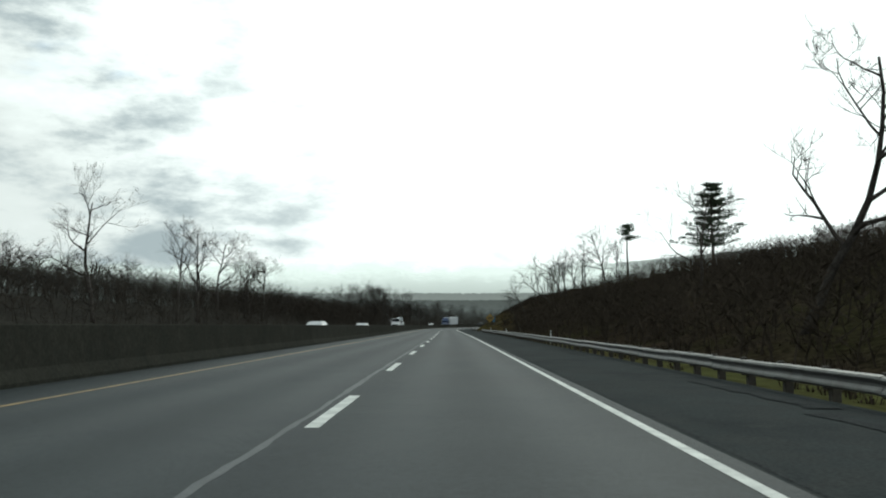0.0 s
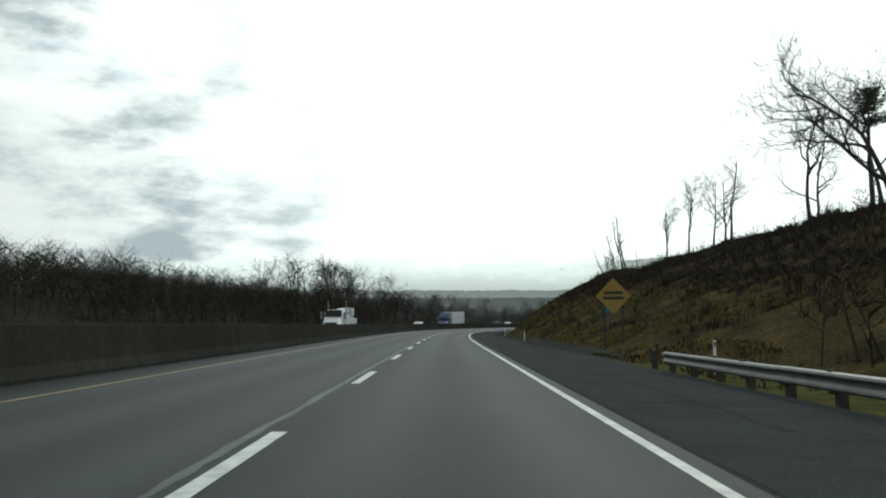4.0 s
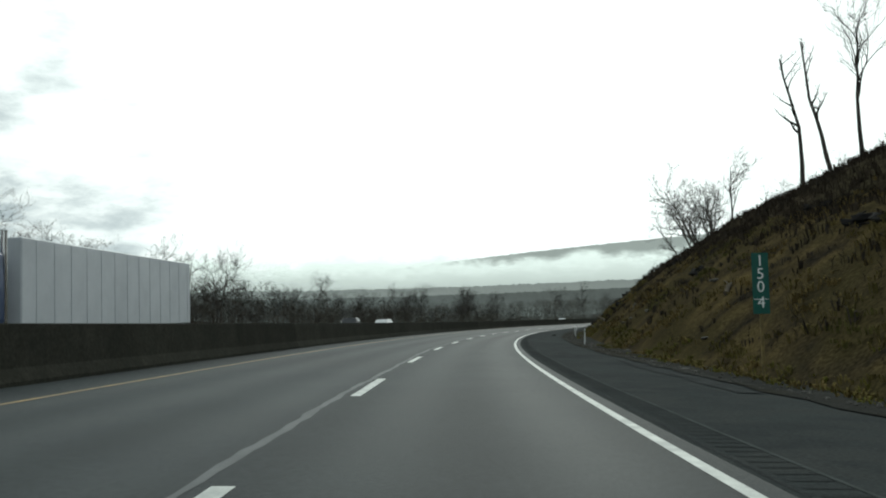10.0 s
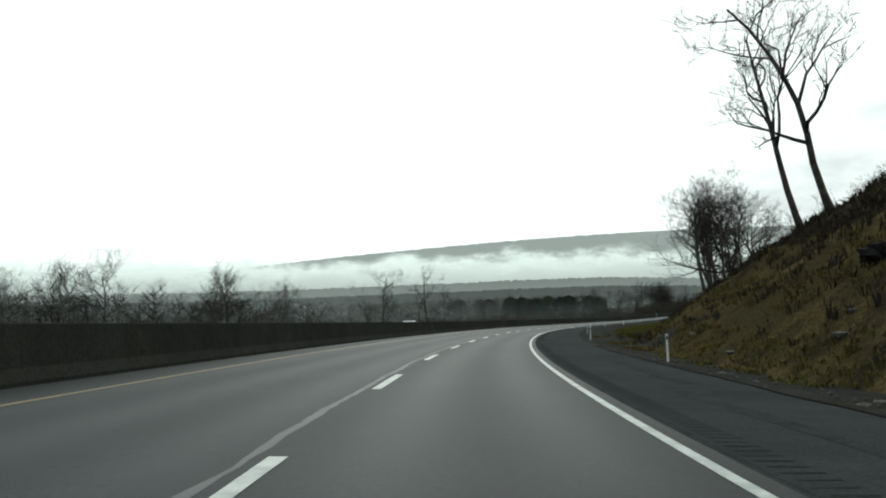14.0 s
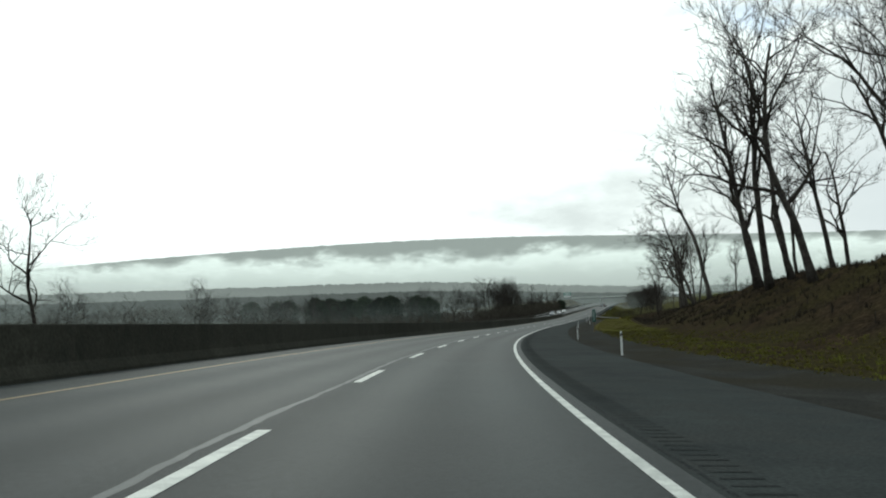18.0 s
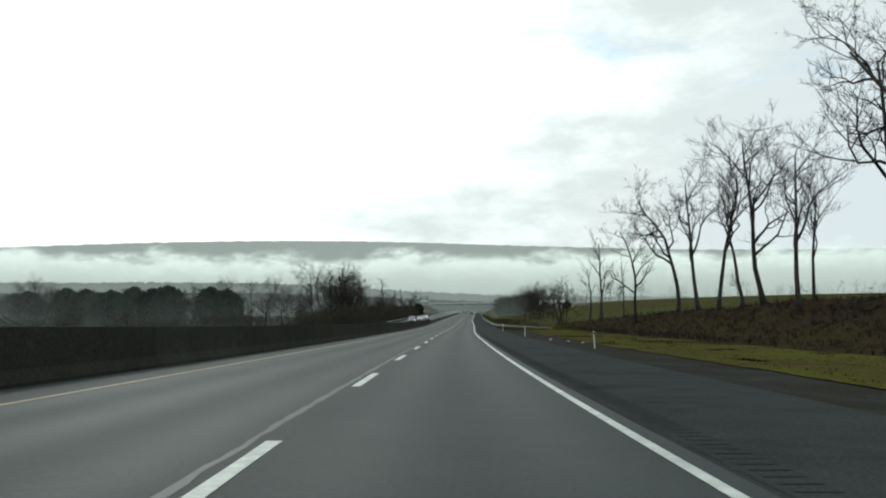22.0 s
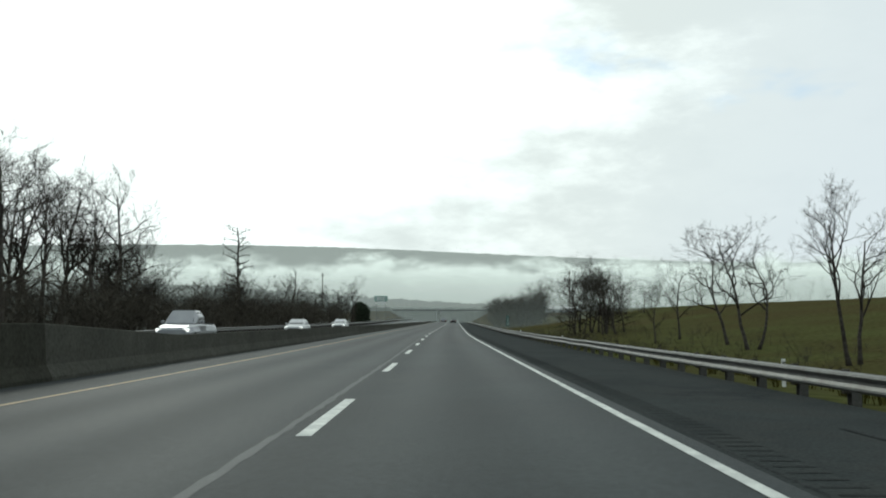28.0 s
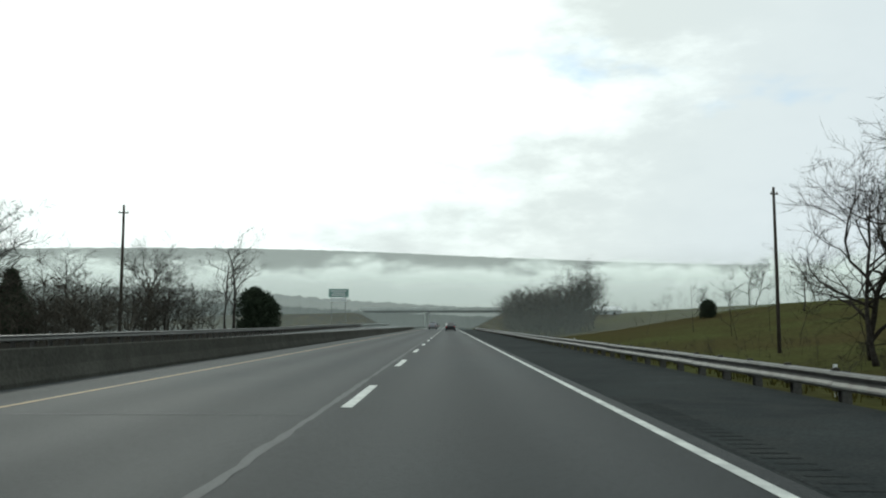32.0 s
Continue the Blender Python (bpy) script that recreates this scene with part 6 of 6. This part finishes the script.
def car(kind, paint, label, lights=False):
    """Front faces +y."""
    thing = tagged(new("car"), label, "car", "cars on the motorway")
    L, W, H, hood = {"sedan": (4.8, 0.91, 1.45, 0.92), "suv": (4.6, 0.93, 1.72, 1.05), "pickup": (5.6, 0.98, 1.88, 1.15), "hatch": (4.3, 0.88, 1.5, 0.95)}[kind]
    b = L / 2
    part("body", loft([(-b, W * 0.86, 0.42, hood * 0.92, 0.9), (-b + 0.12, W * 0.96, 0.30, hood * 0.98, 0.93), (-b * 0.5, W, 0.24, hood, 0.95), (b * 0.35, W, 0.24, hood, 0.95), (b * 0.75, W * 0.98, 0.24, hood * 0.93, 0.93), (b - 0.1, W * 0.92, 0.28, hood * 0.80, 0.9), (b, W * 0.8, 0.38, hood * 0.70, 0.9)]), paint, thing, smooth=False)
    if kind == "sedan":
        c0, c1, r0, r1 = -b * 0.80, b * 0.42, -b * 0.42, b * 0.10
    elif kind == "pickup":
        c0, c1, r0, r1 = -b * 0.15, b * 0.52, -b * 0.08, b * 0.26
    else:
        c0, c1, r0, r1 = -b * 0.96, b * 0.45, -b * 0.82, b * 0.12
    part("cabin", loft([(c0, W * 0.86, hood - 0.06, hood + 0.04, 0.95), (r0, W * 0.86, hood - 0.06, H - 0.01, 0.80), (r1, W * 0.86, hood - 0.06, H - 0.01, 0.80), (c1, W * 0.86, hood - 0.08, hood + 0.02, 0.95)]), paint, thing)

    def pane(name, corners, label):
        p = [Vector(c) for c in corners]
        n = (p[1] - p[0]).cross(p[3] - p[0]).normalized()
        g = Geo()
        g.add([tuple(q + n * 0.014) for q in p] + [tuple(q - n * 0.02) for q in p], [(0, 1, 2, 3), (7, 6, 5, 4), (0, 4, 5, 1), (1, 5, 6, 2), (2, 6, 7, 3), (3, 7, 4, 0)])
        part(name, g, DARK_GLASS, thing, label)

    top, low = H - 0.10, hood + 0.07
    k1 = 0.12
    pane("windscreen", ((W * 0.74, c1 + (r1 - c1) * k1, low), (-W * 0.74, c1 + (r1 - c1) * k1, low), (-W * 0.57, r1 - (r1 - c1) * 0.10, top), (W * 0.57, r1 - (r1 - c1) * 0.10, top)), "dark windscreen")
    pane("rear_window", ((-W * 0.72, c0 + (r0 - c0) * 0.15, low), (W * 0.72, c0 + (r0 - c0) * 0.15, low), (W * 0.57, r0 - (r0 - c0) * 0.12, top), (-W * 0.57, r0 - (r0 - c0) * 0.12, top)), "dark rear window")
    zm = hood - 0.06 + 0.55 * (H - hood + 0.05)
    zt = hood - 0.06 + 0.86 * (H - hood + 0.05)
    mid = (r0 + r1) / 2 - 0.05
    for sx in (-1, 1):
        for y0, y1 in ((r0 + 0.05, mid - 0.04), (mid + 0.04, r1 + 0.05)):
            quad = ((sx * W * 0.865, y0, zm - 0.18), (sx * W * 0.865, y1, zm - 0.18), (sx * W * 0.70, y1 - 0.06, zt), (sx * W * 0.70, y0 + 0.03, zt))
            pane("side_window", quad if sx > 0 else (quad[1], quad[0], quad[3], quad[2]), "dark side window")
    for x in (-1, 1):
        for y in (-b * 0.62, b * 0.64):
            wheel(thing, x * (W - 0.01), y, 0.36 if kind in ("suv", "pickup") else 0.32)
        g = Geo()
        g.box(x * W * 0.72 - 0.16, x * W * 0.72 + 0.16, b - 0.16, b - 0.03, hood * 0.62, hood * 0.76, 0.02)
        part("headlight", g, HEADLAMP if lights else CHROME, thing, "headlight")
        g = Geo()
        g.box(x * W * 0.76 - 0.13, x * W * 0.76 + 0.13, -b - 0.01, -b + 0.12, hood * 0.68, hood * 0.88, 0.02)
        part("tail_light", g, RED_LENS, thing, "red tail light")
        g = Geo()
        g.box(x * (W + 0.09) - 0.09, x * (W + 0.09) + 0.09, c1 - 0.55, c1 - 0.40, hood + 0.0, hood + 0.16, 0.02)
        part("mirror", g, paint, thing)
    g = Geo()
    g.box(-W * 0.84, W * 0.84, -b - 0.05, -b + 0.08, 0.34, 0.56, 0.03)
    part("rear_bumper", g, RUBBER, thing, "black bumper")
    g = Geo()
    g.box(-W * 0.6, W * 0.6, b - 0.06, b + 0.02, 0.36, 0.56, 0.02)
    part("grille", g, RUBBER, thing, "black grille")
    for x in (-1, 1):
        for y0, y1 in (((r0 + 0.05), (r0 + r1) / 2 - 0.05), ((r0 + r1) / 2 + 0.05, r1)):
            g = Geo()
            g.box(x * W * 0.99 - 0.006, x * W * 0.99 + 0.006, y0 - 0.1, y1 + 0.1, 0.45, hood - 0.12, 0.004)
            part("door", g, paint, thing)
    if kind == "pickup":
        g = Geo()
        g.box(-W * 0.88, W * 0.88, -b + 0.2, c0 - 0.05, hood - 0.01, hood + 0.02)
        part("bed_cover", g, RUBBER, thing, "black load bed cover")
    return thing


def truck(paint, label, trailer=True):
    thing = tagged(new("truck"), label, "truck", "lorries on the motorway")
    if trailer:
        cab = loft([(0.0, 1.22, 0.9, 3.75, 0.97), (1.5, 1.24, 0.9, 3.85, 0.95), (2.3, 1.22, 0.9, 3.1, 0.93), (2.9, 1.2, 0.9, 2.2, 0.92)])
    else:
        cab = loft([(0.9, 1.20, 0.9, 2.95, 0.97), (1.8, 1.22, 0.9, 3.05, 0.95), (2.35, 1.2, 0.9, 2.98, 0.93), (2.92, 1.18, 0.9, 2.12, 0.92)])
    part("cab", cab, paint, thing)
    part("hood", loft([(2.8, 1.15, 0.7, 2.05, 0.9), (4.2, 1.05, 0.6, 1.85, 0.88), (4.6, 0.9, 0.6, 1.55, 0.88)]), paint, thing)
    g = Geo()
    g.add([(-1.0, 2.33, 3.02), (1.0, 2.33, 3.02), (1.06, 2.93, 2.2), (-1.06, 2.93, 2.2), (-1.0, 2.27, 3.0), (1.0, 2.27, 3.0), (1.06, 2.87, 2.18), (-1.06, 2.87, 2.18)], [(0, 3, 2, 1), (4, 5, 6, 7), (0, 1, 5, 4), (3, 7, 6, 2)])
    part("windscreen", g, DARK_GLASS, thing, "dark windscreen")
    g = Geo()
    g.box(-0.75, 0.75, 4.5, 4.66, 0.75, 1.5, 0.03)
    part("grille", g, CHROME if trailer else RUBBER, thing, "bright grille" if trailer else "tall black grille")
    g = Geo()
    g.box(-1.2, 1.2, 4.5, 4.8, 0.35, 0.7, 0.04)
    part("bumper", g, CHROME, thing)
    for x in (-1, 1):
        g = Geo()
        g.box(x * 0.95 - 0.16, x * 0.95 + 0.16, 4.35, 4.58, 0.95, 1.2, 0.03)
        part("headlight", g, HEADLAMP, thing, "lit headlight")
        g = Geo()
        g.box(x * 1.5 - 0.12, x * 1.5 + 0.12, 2.5, 2.62, 1.9, 2.8, 0.03)
        part("mirror", g, CHROME, thing)
        g = Geo()
        g.tube([(x * 1.12, -0.2, 1.0), (x * 1.12, -0.2, 4.2)], [0.09, 0.09], 10)
        part("exhaust_stack", g, CHROME, thing)
        for y in (3.7, -0.9, -2.2):
            wheel(thing, x * 1.22, y, 0.5, 0.5)
        g = Geo()
        g.box(x * 1.253 - 0.01, x * 1.253 + 0.01, 1.3, 2.1, 1.9, 2.7, 0.004)
        part("side_window", g, DARK_GLASS, thing)
    g = Geo()
    g.box(-0.5, 0.5, -3.0, 4.2, 0.6, 0.95)
    part("chassis", g, RUBBER, thing)
    if trailer:
        g = Geo()
        g.box(-1.28, 1.28, -16.6, -0.9, 1.15, 4.05, 0.04)
        box = part("trailer", g, TRAILER_WHITE, thing, "plain white box trailer")
        for y in np.arange(-16.2, -1.0, 1.2):
            for x in (-1.285, 1.285):
                r = Geo()
                r.box(x - 0.008, x + 0.008, y - 0.02, y + 0.02, 1.2, 4.0)
                part("panel_seam", r, TRAILER_WHITE, box)
        for y in (-15.2, -13.9):
            for x in (-1, 1):
                wheel(thing, x * 1.22, y, 0.5, 0.5)
        g = Geo()
        g.box(-1.2, 1.2, -16.6, -10, 0.8, 1.15)
        part("trailer_frame", g, RUBBER, thing)
    else:
        g = Geo()
        g.box(-1.25, 1.25, -9.5, -0.5, 1.0, 1.2)
        bed = part("flatbed", g, RUBBER, thing, "dark flatbed")
        for y0, y1, h in ((-3.2, 0.4, 2.35), (-6.0, -3.4, 2.1), (-9.2, -6.2, 1.9)):
            for x0, x1 in ((-1.2, -0.75), (0.75, 1.2)):
                g = Geo()
                g.box(x0, x1, y0, y1, 1.2, h, 0.04)
                part("tool_locker", g, TRAILER_WHITE, bed, "white tool locker")
        g = Geo()
        g.tube([(0, -1.6, 1.2), (0, -1.6, 2.5)], [0.42, 0.32], 10)
        part("turret", g, TRAILER_WHITE, bed)
        for z0, z1, r in ((2.6, 2.9, 0.20), (3.05, 3.2, 0.16)):
            g = Geo()
            g.tube([(0, -0.6, z0), (0, -4.5, (z0 + z1) / 2), (0, -8.4, z1)], [r, r, r * 0.8], 8)
            part("boom", g, TRAILER_WHITE, bed, "pale folded boom")
        g = Geo()
        g.box(-0.75, 0.35, -9.4, -8.3, 2.2, 3.3, 0.06)
        part("bucket", g, TRAILER_WHITE, bed, "white work bucket")
        for y in (-6.8, -8.1):
            for x in (-1, 1):
                wheel(thing, x * 1.22, y, 0.5, 0.5)
    return thing


put(truck(CAR_WHITE, "white utility lorry with a folded boom on the opposite carriageway", trailer=False), 236, -16.8, turn=180)
put(truck(TRUCK_BLUE, "dark blue lorry pulling a long white box trailer"), 338, -16.8, turn=180)
put(car("hatch", CAR_WHITE, "white car on the opposite carriageway", True), 288, -13.0, turn=180)
put(car("suv", CAR_WHITE, "white estate car on the opposite carriageway", True), 408, -16.8, turn=180)
put(car("pickup", CAR_DARK, "dark pickup on the opposite carriageway", True), 395, -16.8, turn=180)
put(car("sedan", CAR_WHITE, "white saloon car on the opposite carriageway", True), 528, -15.0, turn=180)
put(car("pickup", CAR_SILVER, "silver pickup with lit headlights on the opposite carriageway", True), 915, -16.6, turn=180)
put(car("sedan", CAR_WHITE, "white saloon with lit headlights on the opposite carriageway", True), 983, -16.6, turn=180)
put(car("sedan", CAR_WHITE, "white car with lit headlights on the opposite carriageway", True), 950, -16.4, turn=180)
put(car("hatch", CAR_WHITE, "white hatchback near the median barrier", True), 72, -13.3, turn=180)
put(car("sedan", CAR_WHITE, "white saloon beyond the median barrier", True), 108, -13.0, turn=180)
put(car("sedan", CAR_DARK, "dark saloon car driving away in the lane ahead"), 1150, -1.9)
put(car("suv", CAR_SILVER, "silver sport utility car in the passing lane"), 1192, -5.7)
put(car("hatch", CAR_DARK, "dark small car far ahead"), 1245, -5.7)


# ---------------------------------------------------------------- seams, patches and rumble strip
def sealer_seam(s0, s1, half, mat, label):
    """A poured seam with ragged, independent edges and a few breaks."""
    g = Geo()
    s, last = s0, None
    while s < s1:
        calm = min(1.0, max(0.3, s / 320), max(0.12, (720 - s) / 160))
        c = float(lane_u(s)) - 0.24 - 0.05 * min(max((s - 720) / 80, 0), 1) + (0.07 * wobble(s, 0, 9.0) + 0.05 * wobble(s, 4, 2.2)) * calm
        w = half * (1 + 0.45 * wobble(s, 11, 3.0))
        row = [tuple(float(v) for v in at(s, c - w + 0.045 * wobble(s, 21, 0.45), 0.003)), tuple(float(v) for v in at(s, c + w + 0.045 * wobble(s, 31, 0.45), 0.003))]
        if last and wobble(s, 51, 4.0) > -0.75:
            g.add(last + [row[1], row[0]], [(0, 1, 2, 3)])
        last = row
        s += 0.4
    tagged(new("seam_sealer", g.mesh("seam_sealer", mat)), label, "road marking", kind="structure")


sealer_seam(-160, 720, 0.055, TAR, "pale ragged sealer along the lane joint")
sealer_seam(720, 1700, 0.05, WORN_TAR, "narrow worn sealer along the lane joint")
ribbon("shoulder_joint", DAMP, [0.31, 0.35], [0.003, 0.003], -160, 1500, 2.0, "dark joint between lane and shoulder", "road marking", shift=lambda s: 0.03 * wobble(s, 9, 5.0))
ribbon("shoulder_seam", SEAM, [0.78, 0.83], [0.0045, 0.0045], 212, 352, 1.0, "pale poured seam along the hard shoulder", "road marking", shift=lambda s: 0.05 * wobble(s, 19, 4.0))
tagged(new("grit_strip", patch(DARK_TAR, 3.3, 3.62, 170, 480, 0.004, 200, 0.12, random.Random(4)).mesh("grit_strip", GRAVEL)), "ragged dark edge of the shoulder", "gravel", kind="structure")
strip = Geo()
s = 205.0
while s < 1010:
    if not 480 < s < 490:
        v = [tuple(float(c) for c in at(s + ds, u, 0.004)) for ds, u in ((0, 0.42), (0, 0.76), (0.07, 0.76), (0.07, 0.42))]
        strip.add(v, [(0, 1, 2, 3)])
    s += 0.30
tagged(new("rumble_strip", strip.mesh("rumble_strip", RUMBLE)), "row of dark milled rumble grooves in the shoulder", "rumble strip", kind="stuff")
rg = random.Random(14)
for i in range(6):
    s = rg.uniform(-20, 1000)
    u = rg.uniform(1.2, 3.0)
    l, w = rg.uniform(2.5, 9), rg.uniform(0.04, 0.14)
    g = patch(TAR, u, u + w, s, s + l, 0.0045, 7, 0.03, rg)
    tagged(new("road_patch", g.mesh("road_patch", DAMP)), "irregular patch of sealer on the asphalt", "road patch", kind="structure")
rg = random.Random(29)
for i in range(34):
    s = -15 + i * 15.5 + rg.uniform(-4, 4)
    u = rg.uniform(0.9, 2.9)
    g = patch(DARK_TAR, u, u + rg.uniform(0.08, 0.45), s, s + rg.uniform(5, 15), 0.0035, 12, 0.09, rg)
    tagged(new("damp_streak", g.mesh("damp_streak", DAMP)), "dark damp streak along the hard shoulder", "road patch", kind="structure")
for s in (946, 1008.5):
    g = patch(TAR, -8.0, -4.1, s, s + 0.05, 0.0045, 1)
    tagged(new("cross_joint", g.mesh("cross_joint", TAR)), "thin sealed joint across the lanes", "road joint", kind="structure")
WATER = material("shallow rain water", (0.04, 0.04, 0.034), 0.22, second=(0.025, 0.027, 0.026), scale=1, fine_amount=0.05, bump=0.02)


def puddle(s, u, length, width, seed):
    """A shallow rain pool with a wandering edge, almost flush with the gravel."""
    rg = random.Random(seed)
    thing = tagged(new("puddle"), "shallow rain puddle on the gravel beside the road", "puddle", "roadside puddles")
    g = Geo()
    x0, y0, z0 = ground_at(s, u)
    c, d = math.cos(radians(bearing(s))), math.sin(radians(bearing(s)))
    ring = []
    for i in range(18):
        a = 2 * math.pi * i / 18
        k = rg.uniform(0.6, 1.1)
        ring.append((math.cos(a) * width * k, math.sin(a) * length * k))
    v = [(0, 0, 0.012)] + [(p, q, 0.010) for p, q in ring] + [(p * 1.05, q * 1.05, -0.03) for p, q in ring]
    f = [(0, 1 + i, 1 + (i + 1) % 18) for i in range(18)] + [(1 + i, 19 + i, 19 + (i + 1) % 18, 1 + (i + 1) % 18) for i in range(18)]
    g.add(v, f)
    part("water", g, WATER, thing)
    thing.matrix_world = pose(x0, y0, z0 + 0.055, 0, 0, bearing(s))


for i, (s, u, l, w) in enumerate(((743, 5.4, 1.2, 0.10), (746.5, 5.9, 0.7, 0.12), (738.5, 6.2, 0.8, 0.13), (735, 6.7, 0.6, 0.14))):
    puddle(s, u, l, w, 600 + i)


def tyre_scrap(s, u, turn):
    thing = tagged(new("tyre_scrap"), "torn black strip of tyre lying on the hard shoulder", "debris")
    g = Geo()
    g.tube([(-0.22, 0, 0.03), (-0.05, 0.04, 0.07), (0.12, 0.02, 0.05), (0.25, -0.06, 0.03)], [0.03, 0.05, 0.045, 0.02], 6)
    part("tread", g, RUBBER, thing)
    put(thing, s, u, 0.0, turn)


tyre_scrap(394, 2.6, 30)
tyre_scrap(281, 2.9, 80)
for s, u, l in ((538.8, -4.9, 0.30), (537.2, -3.95, 0.22), (535.2, -5.0, 0.34), (534.6, -4.45, 0.26), (541.5, -5.6, 0.25)):
    g = patch(WHITE_LINE, u, u + 0.13, s, s + l, 0.0055, 4, 0.03, rg)
    tagged(new("paint_spot", g.mesh("paint_spot", WHITE_LINE)), "small splash of worn white paint on the asphalt", "road marking", kind="structure")
